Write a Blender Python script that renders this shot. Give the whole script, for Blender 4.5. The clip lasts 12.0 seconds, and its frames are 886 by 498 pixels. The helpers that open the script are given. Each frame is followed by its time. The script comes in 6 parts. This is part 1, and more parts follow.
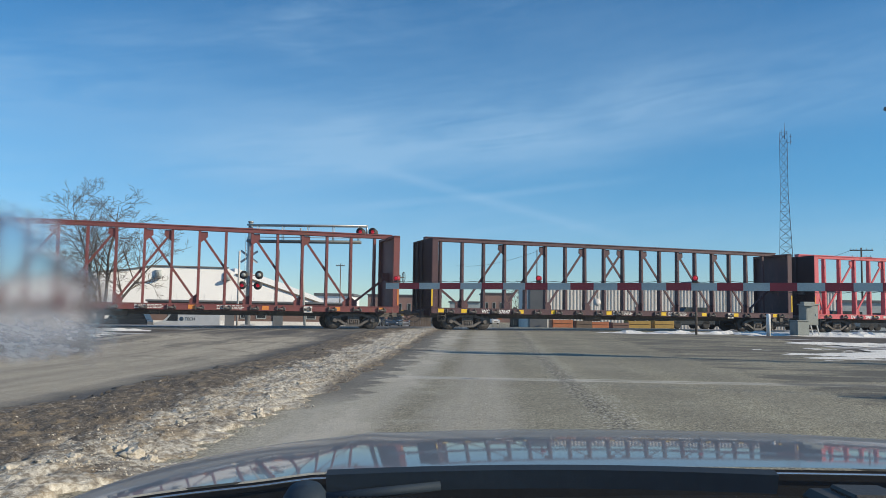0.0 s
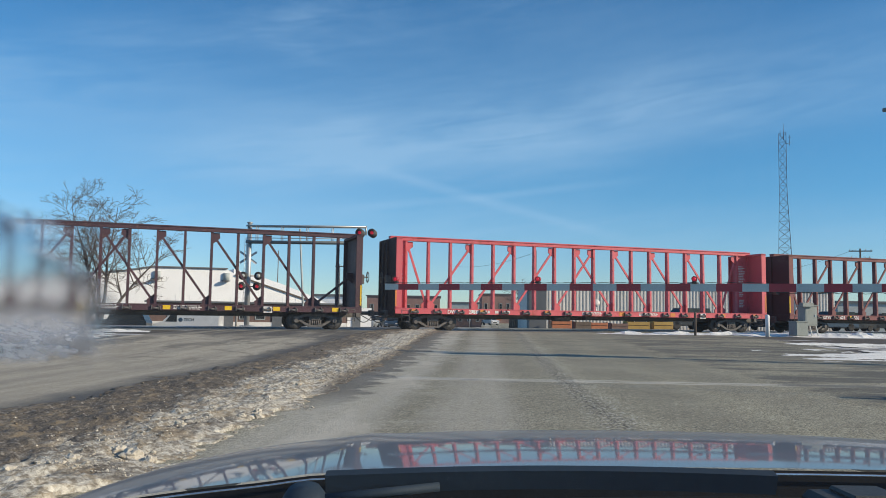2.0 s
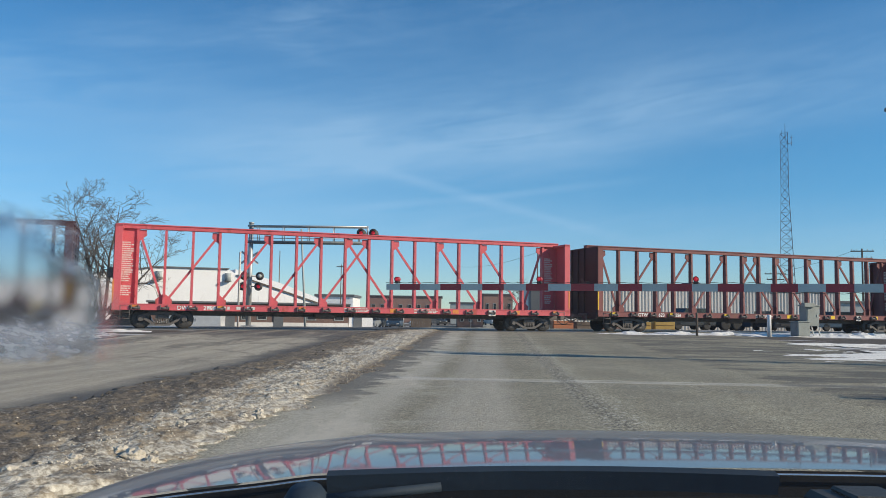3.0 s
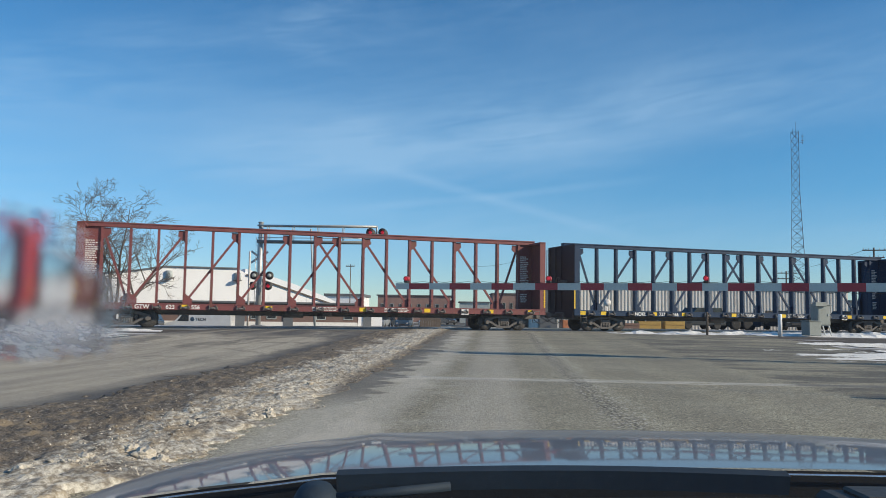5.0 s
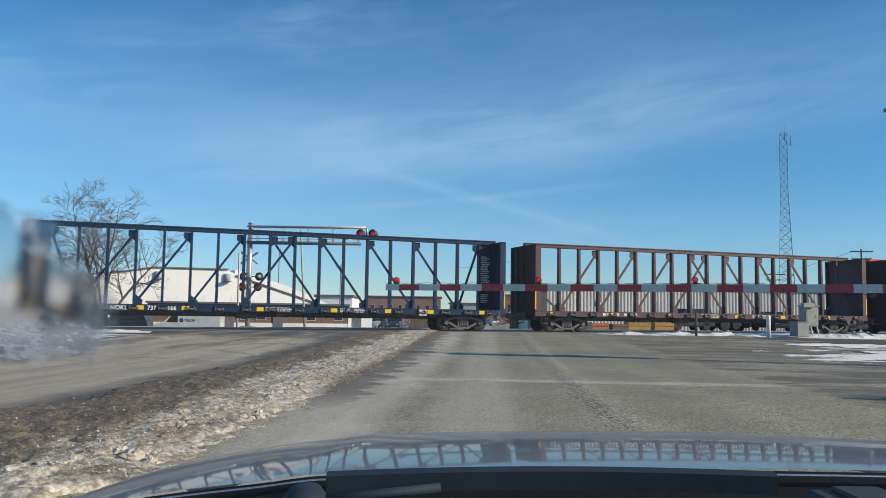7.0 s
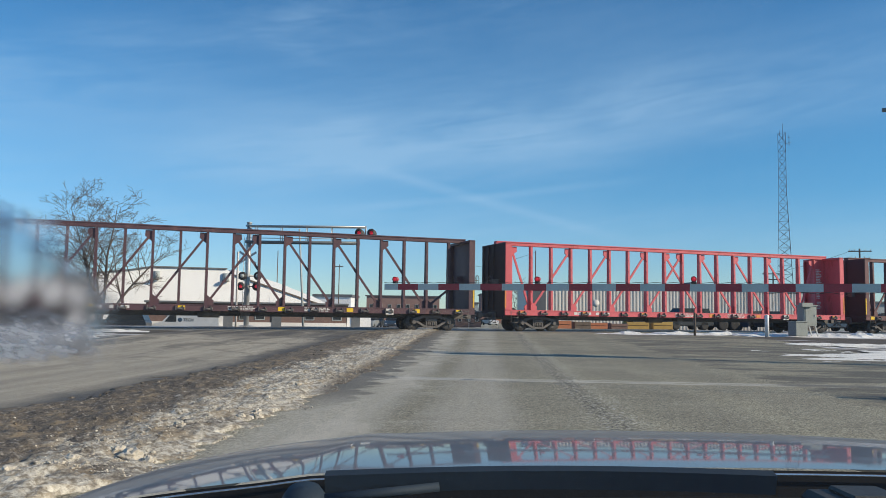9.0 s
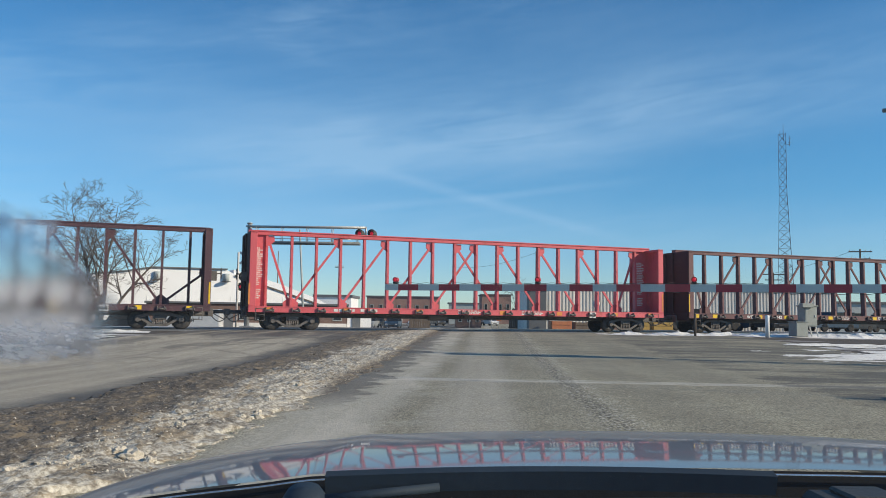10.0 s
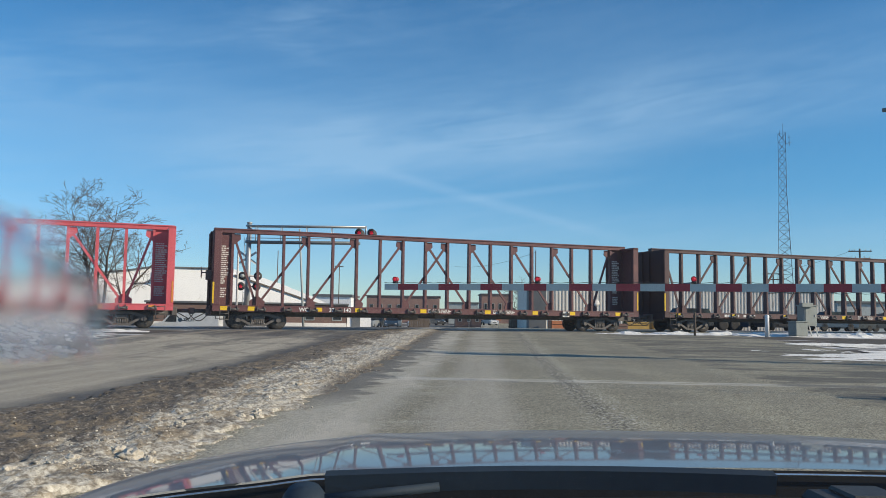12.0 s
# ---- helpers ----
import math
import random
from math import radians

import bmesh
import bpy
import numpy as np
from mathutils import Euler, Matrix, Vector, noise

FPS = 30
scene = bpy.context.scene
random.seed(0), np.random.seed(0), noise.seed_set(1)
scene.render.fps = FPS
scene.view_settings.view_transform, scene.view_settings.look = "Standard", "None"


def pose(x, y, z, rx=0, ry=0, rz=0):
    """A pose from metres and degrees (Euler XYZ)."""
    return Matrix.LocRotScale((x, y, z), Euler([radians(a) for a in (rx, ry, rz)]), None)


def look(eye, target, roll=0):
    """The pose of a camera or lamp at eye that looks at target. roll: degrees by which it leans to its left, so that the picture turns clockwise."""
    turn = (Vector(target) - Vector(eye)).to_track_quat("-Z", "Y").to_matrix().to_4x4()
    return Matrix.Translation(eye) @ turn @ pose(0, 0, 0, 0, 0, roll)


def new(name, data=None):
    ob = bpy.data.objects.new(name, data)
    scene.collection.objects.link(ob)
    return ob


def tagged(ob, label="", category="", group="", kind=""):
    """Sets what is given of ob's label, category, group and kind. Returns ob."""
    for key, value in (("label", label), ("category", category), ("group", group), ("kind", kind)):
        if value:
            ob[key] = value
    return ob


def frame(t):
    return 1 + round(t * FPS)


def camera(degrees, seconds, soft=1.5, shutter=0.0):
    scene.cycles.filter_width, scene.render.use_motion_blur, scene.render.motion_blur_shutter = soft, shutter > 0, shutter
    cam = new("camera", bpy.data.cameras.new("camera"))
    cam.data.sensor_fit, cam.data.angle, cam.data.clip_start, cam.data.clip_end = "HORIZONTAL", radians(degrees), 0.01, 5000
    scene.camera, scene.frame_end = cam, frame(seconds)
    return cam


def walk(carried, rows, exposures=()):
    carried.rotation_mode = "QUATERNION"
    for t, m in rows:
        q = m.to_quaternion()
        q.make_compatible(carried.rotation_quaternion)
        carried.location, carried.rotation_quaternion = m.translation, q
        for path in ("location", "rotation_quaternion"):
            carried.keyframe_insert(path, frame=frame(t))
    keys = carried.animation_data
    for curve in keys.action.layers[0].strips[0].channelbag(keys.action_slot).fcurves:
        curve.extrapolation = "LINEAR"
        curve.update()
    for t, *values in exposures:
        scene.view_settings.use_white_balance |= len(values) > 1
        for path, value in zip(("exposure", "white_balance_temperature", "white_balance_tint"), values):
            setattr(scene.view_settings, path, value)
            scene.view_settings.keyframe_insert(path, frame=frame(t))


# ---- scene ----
# ---- camera: a phone held on the dashboard of a waiting car ----
EYE = 1.2
PITCH_UP, LEAN = 4.535, -0.83
SHAKE = [(0.0, 0.0, 0.0), (0.5, 0.0, 0.0), (1.0, -0.06, 0.0), (1.5, -0.06, 0.043), (2.0, -0.06, 0.06), (2.5, 0.0, 0.069), (3.0, 0.043, 0.069),
         (3.2, 0.069, 0.069), (3.6, 0.471, 0.051), (4.1, 1.628, 0.017), (4.5, 2.356, -0.017), (4.8, 1.851, 0.0), (4.9, 1.302, 0.0), (5.0, 0.703, 0.017),
         (5.1, 0.274, 0.034), (5.2, -0.017, 0.051), (5.3, -0.171, 0.069), (5.4, -0.24, 0.077), (5.5, -0.257, 0.077), (5.6, -0.214, 0.077), (6.0, -0.163, 0.06),
         (6.5, -0.017, 0.077), (7.0, 0.0, 0.103), (7.2, 0.0, 0.103), (8.8, -0.086, 0.069), (9.0, -0.094, 0.069), (9.5, -0.163, 0.094), (10.0, -0.069, 0.103),
         (10.5, -0.043, 0.103), (11.0, -0.051, 0.103), (11.5, -0.12, 0.086), (12.0, -0.086, 0.069)]
cam = camera(57.82, 12.0, soft=0.55, shutter=0.07)
walk(cam, [(t, pose(0, 0, EYE, 90 + PITCH_UP + dp, LEAN, dy)) for t, dy, dp in SHAKE], [(0.0, 0.0), (12.0, 0.0)])

# ---- sky and sun ----
SUN_DIR = Vector((0.966, -0.302, 0.0)).normalized()      # where the sun stands, seen from above
SUN_EL = radians(25)
sun = new("sun", bpy.data.lights.new("sun", "SUN"))
sun.data.energy, sun.data.angle, sun.data.color = 4.6, radians(0.6), (1.0, 0.87, 0.66)
sun.matrix_world = look(Vector((0, 0, 60)), Vector((0, 0, 60)) - Vector((SUN_DIR.x * math.cos(SUN_EL), SUN_DIR.y * math.cos(SUN_EL), math.sin(SUN_EL))))


class Nodes:
    """Short way to write node trees."""

    def __init__(self, tree):
        self.t = tree

    def n(self, kind, **kw):
        nd = self.t.nodes.new(kind)
        ins = kw.pop("ins", {})
        for k, v in kw.items():
            setattr(nd, k, v)
        for k, v in ins.items():
            if isinstance(v, bpy.types.NodeSocket):
                self.t.links.new(v, nd.inputs[k])
            else:
                nd.inputs[k].default_value = v
        return nd

    def math(self, op, a, b=0.0, c=0.0, clamp=False):
        return self.n("ShaderNodeMath", operation=op, use_clamp=clamp, ins={0: a, 1: b, 2: c}).outputs[0]

    def noise(self, vec, scale, detail=4.0, rough=0.55, dist=0.0):
        return self.n("ShaderNodeTexNoise", ins={"Vector": vec, "Scale": scale, "Detail": detail, "Roughness": rough, "Distortion": dist}).outputs[0]

    def ramp(self, val, lo, hi, a=0.0, b=1.0):
        return self.n("ShaderNodeMapRange", interpolation_type="SMOOTHSTEP", ins={0: val, 1: lo, 2: hi, 3: a, 4: b}).outputs[0]

    def mix(self, fac, a, b, blend="MIX"):
        m = self.n("ShaderNodeMix", data_type="RGBA", blend_type=blend)
        for i, v in ((0, fac), (6, a), (7, b)):
            if isinstance(v, bpy.types.NodeSocket):
                self.t.links.new(v, m.inputs[i])
            elif i:
                m.inputs[i].default_value = (*v, 1) if len(v) == 3 else v
            else:
                m.inputs[i].default_value = v
        return m.outputs[2]

    def mapping(self, vec, scale=(1, 1, 1), rot=(0, 0, 0), loc=(0, 0, 0)):
        return self.n("ShaderNodeMapping", ins={0: vec, 1: loc, 2: rot, 3: scale}).outputs[0]


def make_sky():
    w = bpy.data.worlds.new("sky")
    scene.world = w
    w.use_nodes = True
    w.node_tree.nodes.clear()
    k = Nodes(w.node_tree)
    out = k.n("ShaderNodeOutputWorld")
    sky = k.n("ShaderNodeTexSky", sky_type="NISHITA", sun_disc=False, sun_elevation=SUN_EL, sun_rotation=math.atan2(SUN_DIR.x, SUN_DIR.y),
              altitude=300.0, air_density=1.0, dust_density=0.0, ozone_density=2.0)
    co = k.n("ShaderNodeTexCoord").outputs["Generated"]
    xyz = k.n("ShaderNodeSeparateXYZ", ins={0: co})
    # elevation and azimuth ahead: long wisps of cirrus that climb to one side
    az = k.math("MULTIPLY", k.math("ARCTAN2", xyz.outputs[0], xyz.outputs[1]), 1.16)
    el = k.math("MULTIPLY", k.math("ARCSINE", xyz.outputs[2]), 1.16)
    tilted = k.math("SUBTRACT", el, k.math("MULTIPLY", az, 0.14))
    flat = k.n("ShaderNodeCombineXYZ", ins={0: az, 1: tilted}).outputs[0]
    long1 = k.noise(k.mapping(flat, (2.2, 7.0, 1), (0, 0, 0.02), (4.1, 0.3, 0)), 1.0, 5, 0.55, 0.6)
    long2 = k.noise(k.mapping(flat, (6.0, 46.0, 1), (0, 0, 0.03), (3, 1, 0)), 1.0, 7, 0.62, 0.6)
    soft = k.ramp(long1, 0.28, 0.72)
    fine = k.ramp(long2, 0.25, 0.75)
    # one broad veil that climbs to one side, feathered above, denser below
    off = k.math("SUBTRACT", el, k.math("MULTIPLY_ADD", az, 0.105, 0.246))
    core = k.math("MULTIPLY", k.ramp(off, -0.075, -0.005), k.ramp(off, 0.11, 0.0))
    ends = k.math("MULTIPLY", k.ramp(az, -0.55, -0.1), k.ramp(az, 0.75, 0.15, 0.55, 1.0))
    core = k.math("MULTIPLY", core, ends)
    wide = k.ramp(k.math("ABSOLUTE", off), 0.26, 0.02)
    low = k.ramp(k.math("ABSOLUTE", k.math("SUBTRACT", el, k.math("MULTIPLY_ADD", az, -0.02, 0.12))), 0.06, 0.0)
    top = k.ramp(k.math("ABSOLUTE", k.math("SUBTRACT", el, k.math("MULTIPLY_ADD", az, 0.25, 0.45))), 0.10, 0.0)
    c = k.math("MULTIPLY", core, k.math("MULTIPLY_ADD", soft, 0.26, k.math("MULTIPLY_ADD", fine, 0.26, 0.14)))
    c = k.math("MULTIPLY_ADD", k.math("MULTIPLY", wide, k.math("MULTIPLY_ADD", soft, 0.5, k.math("MULTIPLY_ADD", fine, 0.2, 0.35))), k.ramp(az, 0.0, 0.6, 0.48, 0.12), c)
    c = k.math("MULTIPLY_ADD", k.math("MULTIPLY", top, k.math("MULTIPLY", soft, fine)), 0.42, c)
    c = k.math("MULTIPLY_ADD", k.math("MULTIPLY", low, k.math("MULTIPLY_ADD", fine, 0.7, 0.3)), 0.22, c)
    # two old vapour trails
    for a, b, w0, amt in ((-0.17, 0.179, 0.0055, 0.26), (0.065, 0.163, 0.004, 0.24)):
        d = k.math("ABSOLUTE", k.math("SUBTRACT", el, k.math("MULTIPLY_ADD", az, a * 1.6, b)))
        ends = k.ramp(k.math("ABSOLUTE", k.math("SUBTRACT", az, 0.06)), 0.26, 0.1)
        tr = k.math("MULTIPLY", k.math("MULTIPLY", k.ramp(d, w0 * 2.2, 0.0), ends), k.math("MULTIPLY_ADD", long2, amt, amt * 0.4))
        c = k.math("ADD", c, tr)
    c = k.math("MULTIPLY", k.math("MINIMUM", c, 0.85), k.ramp(el, 0.0, 0.05))
    tint = k.mix(k.ramp(el, 0.01, 0.24), (0.67, 0.93, 1.24), (0.375, 0.92, 1.25))
    blue = k.mix(1.0, sky.outputs[0], tint, "MULTIPLY")
    col = k.mix(k.math("MULTIPLY", c, 0.62), blue, (4.2, 6.4, 8.6))
    bg = k.n("ShaderNodeBackground", ins={0: col, 1: 0.102})
    k.t.links.new(bg.outputs[0], out.inputs[0])


make_sky()


# ---- materials ----
def material(name, c1, c2, rough=0.6, metal=0.0, scale=1.5, fine=40.0, bump=0.15, third=None, stretch=(1, 1, 1), spec=0.5, coat=0.0, emit=None):
    """Two or three real colours broken up at two scales, with fine relief."""
    m = bpy.data.materials.new(name)
    m.use_nodes = True
    k = Nodes(m.node_tree)
    b = m.node_tree.nodes["Principled BSDF"]
    co = k.n("ShaderNodeTexCoord").outputs["Object"]
    rnd = k.n("ShaderNodeObjectInfo").outputs["Random"]
    shift = k.n("ShaderNodeVectorMath", operation="ADD", ins={0: co, 1: k.n("ShaderNodeCombineXYZ", ins={0: k.math("MULTIPLY", rnd, 37.0), 1: k.math("MULTIPLY", rnd, 11.0)}).outputs[0]}).outputs[0]
    vec = k.mapping(shift, stretch)
    big = k.noise(vec, scale, 5, 0.6)
    small = k.noise(vec, fine, 4, 0.6)
    f = k.ramp(k.math("MULTIPLY_ADD", small, 0.45, k.math("MULTIPLY", big, 0.75)), 0.42, 0.8)
    col = k.mix(f, c1, c2)
    if third:
        spots = k.ramp(k.noise(vec, scale * 2.7, 6, 0.65, 0.5), 0.56, 0.68)
        col = k.mix(k.math("MULTIPLY", spots, 0.8), col, third)
    k.t.links.new(col, b.inputs["Base Color"])
    k.t.links.new(k.math("MULTIPLY_ADD", big, 0.25, rough - 0.12, clamp=True), b.inputs["Roughness"])
    b.inputs["Metallic"].default_value = metal
    b.inputs["Specular IOR Level"].default_value = spec
    if coat:
        b.inputs["Coat Weight"].default_value = coat
        b.inputs["Coat Roughness"].default_value = 0.045
    if emit:
        b.inputs["Emission Color"].default_value = (*emit[:3], 1)
        b.inputs["Emission Strength"].default_value = emit[3]
    if bump:
        bp = k.n("ShaderNodeBump", ins={"Strength": bump, "Distance": 0.02, "Height": small})
        k.t.links.new(bp.outputs[0], b.inputs["Normal"])
    return m


RUST = (0.16, 0.065, 0.035)
PAINTS = {
    "bright_red": material("red_car_paint", (0.66, 0.12, 0.138), (0.57, 0.09, 0.105), 0.5, 0, 0.8, 25, 0.05, (0.40, 0.07, 0.05), (1, 1, 0.4)),
    "rust_red": material("rust_red_car_paint", (0.215, 0.058, 0.056), (0.155, 0.045, 0.044), 0.6, 0, 0.8, 25, 0.08, RUST, (1, 1, 0.4)),
    "oxide_brown": material("oxide_brown_car_paint", (0.155, 0.060, 0.062), (0.105, 0.045, 0.047), 0.6, 0, 0.8, 25, 0.08, (0.19, 0.078, 0.064), (1, 1, 0.4)),
    "dark_maroon": material("dark_maroon_car_paint", (0.088, 0.038, 0.047), (0.058, 0.028, 0.035), 0.6, 0, 0.8, 25, 0.08, (0.13, 0.06, 0.056), (1, 1, 0.4)),
    "dark_brown": material("dark_brown_car_paint", (0.098, 0.047, 0.048), (0.068, 0.036, 0.038), 0.6, 0, 0.8, 25, 0.08, (0.13, 0.062, 0.05), (1, 1, 0.4)),
    "grey_brown": material("grey_brown_car_paint", (0.102, 0.046, 0.055), (0.072, 0.036, 0.044), 0.6, 0, 0.8, 25, 0.08, (0.15, 0.068, 0.062), (1, 1, 0.4)),
    "navy": material("navy_car_paint", (0.008, 0.033, 0.082), (0.006, 0.022, 0.056), 0.5, 0, 0.8, 25, 0.05, (0.018, 0.045, 0.08), (1, 1, 0.4), spec=0.3),
}
STEEL_DARK = material("dirty_dark_steel", (0.095, 0.088, 0.085), (0.165, 0.15, 0.14), 0.7, 0.1, 3, 40, 0.2, (0.10, 0.065, 0.048))
# one dark colour for the unlit car ends, their shade painted in
END_SHADE = material("shade_dark_end_paint", (0.042, 0.028, 0.032), (0.058, 0.036, 0.04), 0.75, 0, 1.2, 20, 0.1, (0.06, 0.04, 0.038), spec=0.25)
WHEEL_STEEL = material("wheel_steel", (0.055, 0.051, 0.049), (0.095, 0.088, 0.083), 0.55, 0.4, 6, 50, 0.1)
TREAD_STEEL = material("polished_tread_steel", (0.45, 0.44, 0.43), (0.3, 0.29, 0.28), 0.3, 1.0, 4, 40, 0.02)
DECK_WOOD = material("worn_deck_steel", (0.16, 0.13, 0.11), (0.24, 0.2, 0.17), 0.8, 0, 2, 30, 0.2, (0.2, 0.1, 0.06))
YELLOW = material("yellow_reflective_tape", (0.85, 0.55, 0.02), (0.75, 0.47, 0.02), 0.4, 0, 5, 60, 0.0)
ORANGE_TAPE = material("faded_orange_tape", (0.75, 0.28, 0.05), (0.62, 0.2, 0.05), 0.5, 0, 5, 60, 0.0)
LETTER_WHITE = material("white_lettering", (0.88, 0.87, 0.84), (0.8, 0.79, 0.76), 0.5, 0, 8, 60, 0.0)
STENCIL = material("white_stencil_paint", (0.75, 0.72, 0.68), (0.55, 0.52, 0.49), 0.6, 0, 8, 60, 0.0)
GALV = material("galvanised_steel", (0.52, 0.53, 0.52), (0.40, 0.41, 0.41), 0.45, 0.5, 3, 50, 0.05)
CABINET = material("grey_green_cabinet_paint", (0.29, 0.31, 0.285), (0.23, 0.25, 0.23), 0.55, 0, 2, 40, 0.05, (0.2, 0.19, 0.16))
TOWER_STEEL = material("dark_tower_steel", (0.10, 0.13, 0.18), (0.075, 0.10, 0.14), 0.6, 0.2, 0.5, 10, 0.0)
# darker copy of GALV: shade on the lower arm put into the colour
SHADED_GALV = material("shade_dark_galvanised_steel", (0.17, 0.19, 0.20), (0.12, 0.14, 0.15), 0.6, 0.2, 3, 50, 0.05)
GREY_PAINT = material("light_grey_paint", (0.42, 0.45, 0.44), (0.34, 0.37, 0.36), 0.55, 0, 2, 40, 0.05, (0.3, 0.29, 0.26))
BLACK_PAINT = material("matt_black_paint", (0.02, 0.02, 0.022), (0.035, 0.035, 0.036), 0.6, 0, 4, 40, 0.05)
SIGNAL_RED = material("lit_red_signal_lens", (0.6, 0.02, 0.02), (0.5, 0.02, 0.03), 0.3, 0, 10, 40, 0.0, emit=(1.0, 0.03, 0.08, 0.3))
SIGNAL_DIM = material("red_signal_lens", (0.14, 0.012, 0.02), (0.10, 0.01, 0.02), 0.3, 0, 10, 40, 0.0, emit=(1.0, 0.03, 0.08, 0.05))
ARM_WHITE = material("dull_silver_arm_sheeting", (0.56, 0.60, 0.58), (0.47, 0.51, 0.495), 0.5, 0, 2, 40, 0.0)
ARM_RED = material("dull_red_arm_sheeting", (0.42, 0.035, 0.05), (0.33, 0.028, 0.04), 0.5, 0, 2, 40, 0.0)
WHITE_WALL = material("white_metal_cladding", (0.86, 0.85, 0.83), (0.79, 0.78, 0.77), 0.6, 0, 0.3, 15, 0.03, (0.72, 0.7, 0.68))
WHITE_ROOF = material("snowy_white_roof", (0.86, 0.86, 0.86), (0.78, 0.79, 0.8), 0.8, 0, 0.2, 10, 0.05)
BRICK_WALL = material("brown_brick", (0.19, 0.12, 0.10), (0.15, 0.098, 0.083), 0.85, 0, 0.5, 12, 0.2, (0.17, 0.10, 0.08))
PALE_BASE = material("pale_concrete_base", (0.78, 0.75, 0.70), (0.68, 0.65, 0.60), 0.8, 0, 0.8, 15, 0.1)
CORRUGATED = material("weathered_corrugated_metal", (0.74, 0.70, 0.64), (0.62, 0.585, 0.53), 0.6, 0.0, 0.5, 12, 0.05, (0.46, 0.41, 0.36), (1, 1, 0.3))
DARK_WALL = material("dark_grey_cladding", (0.10, 0.11, 0.12), (0.15, 0.155, 0.16), 0.7, 0, 0.5, 15, 0.05)
RED_ROOF = material("faded_brick_far", (0.33, 0.20, 0.165), (0.26, 0.165, 0.14), 0.9, 0, 0.2, 4, 0.1)
BARK = material("grey_bark", (0.15, 0.12, 0.10), (0.09, 0.075, 0.065), 0.9, 0, 4, 30, 0.4)
FAR_TWIGS = material("bare_far_woods", (0.13, 0.105, 0.09), (0.09, 0.08, 0.075), 0.95, 0, 0.3, 6, 0.2)
POLE_WOOD = material("weathered_pole_wood", (0.17, 0.13, 0.10), (0.11, 0.085, 0.07), 0.9, 0, 2, 30, 0.3, None, (1, 1, 0.1))
TYRE = material("tyre_rubber", (0.02, 0.02, 0.02), (0.035, 0.034, 0.033), 0.8, 0, 6, 40, 0.1)
GLASS_DARK = material("dark_vehicle_glass", (0.02, 0.025, 0.03), (0.03, 0.035, 0.04), 0.08, 0, 2, 10, 0.0)
HOOD_PAINT = material("dusty_grey_car_paint", (0.155, 0.16, 0.17), (0.19, 0.195, 0.205), 0.5, 0.0, 2, 30, 0.0, (0.22, 0.22, 0.215), coat=0.62)
PLASTIC = material("black_cowl_plastic", (0.008, 0.009, 0.011), (0.013, 0.014, 0.016), 0.85, 0, 6, 80, 0.1, spec=0.12)
WIPER_BLACK = material("blue_black_wiper_rubber", (0.018, 0.030, 0.045), (0.025, 0.039, 0.055), 0.7, 0, 4, 50, 0.05, spec=0.25)
HINGE = material("grimy_hinge_steel", (0.03, 0.029, 0.025), (0.05, 0.047, 0.04), 0.6, 0.2, 30, 120, 0.1)
CHROME = material("bright_metal", (0.75, 0.75, 0.74), (0.6, 0.6, 0.6), 0.2, 0.8, 4, 40, 0.0)
SNOW = material("dirty_road_snow", (0.62, 0.56, 0.46), (0.43, 0.38, 0.30), 0.9, 0, 2.2, 25, 0.6, (0.20, 0.16, 0.115))
CLEAN_SNOW = material("old_white_snow", (0.88, 0.86, 0.80), (0.76, 0.735, 0.68), 0.85, 0, 0.6, 10, 0.5, (0.52, 0.48, 0.41))
ORANGE_PAINT = material("faded_orange_paint", (0.46, 0.17, 0.07), (0.36, 0.12, 0.06), 0.6, 0, 1, 20, 0.05, (0.3, 0.13, 0.07))
YELLOW_PAINT = material("yellow_machine_paint", (0.45, 0.29, 0.07), (0.34, 0.22, 0.06), 0.6, 0, 1, 20, 0.05)


DEPTH = 1.167       # metres of true depth for each unit of depth in the lists of places


def car_paint(name, c):
    return material(name, c, tuple(v * 0.8 for v in c), 0.3, 0.1, 1, 20, 0.0, coat=0.6)


def ground_material(name, cols, marks):
    """Asphalt, dirt or snow in real colours; marks(k, x, y, col) lays wear on it, x across and y along the road."""
    m = bpy.data.materials.new(name)
    m.use_nodes = True
    k = Nodes(m.node_tree)
    b = m.node_tree.nodes["Principled BSDF"]
    co = k.n("ShaderNodeTexCoord").outputs["Object"]
    co = k.mapping(co, (1, 1 / DEPTH, 1))
    sep = k.n("ShaderNodeSeparateXYZ", ins={0: co})
    grain = k.noise(co, 48.0, 3, 0.75)
    speck = k.noise(co, 17.0, 5, 0.72)
    patch = k.noise(co, 0.35, 6, 0.6, 0.4)
    col = k.mix(k.ramp(patch, 0.35, 0.68), cols[0], cols[1])
    mid = k.noise(co, 3.1, 6, 0.66, 0.3)
    col = k.mix(k.math("MULTIPLY", k.ramp(mid, 0.5, 0.68), 0.35), col, cols[2])
    col = k.mix(k.ramp(grain, 0.43, 0.60), col, cols[2])
    col = k.mix(k.math("MULTIPLY", k.ramp(speck, 0.54, 0.66), 0.6), col, cols[3])
    col, rough = marks(k, co, sep.outputs[0], sep.outputs[1], col)
    k.t.links.new(col, b.inputs["Base Color"])
    if isinstance(rough, bpy.types.NodeSocket):
        k.t.links.new(rough, b.inputs["Roughness"])
    else:
        b.inputs["Roughness"].default_value = rough
    h = k.math("MULTIPLY_ADD", grain, 0.5, k.math("MULTIPLY", speck, 0.5))
    bp = k.n("ShaderNodeBump", ins={"Strength": 1.0, "Distance": 0.02, "Height": h})
    k.t.links.new(bp.outputs[0], b.inputs["Normal"])
    return m


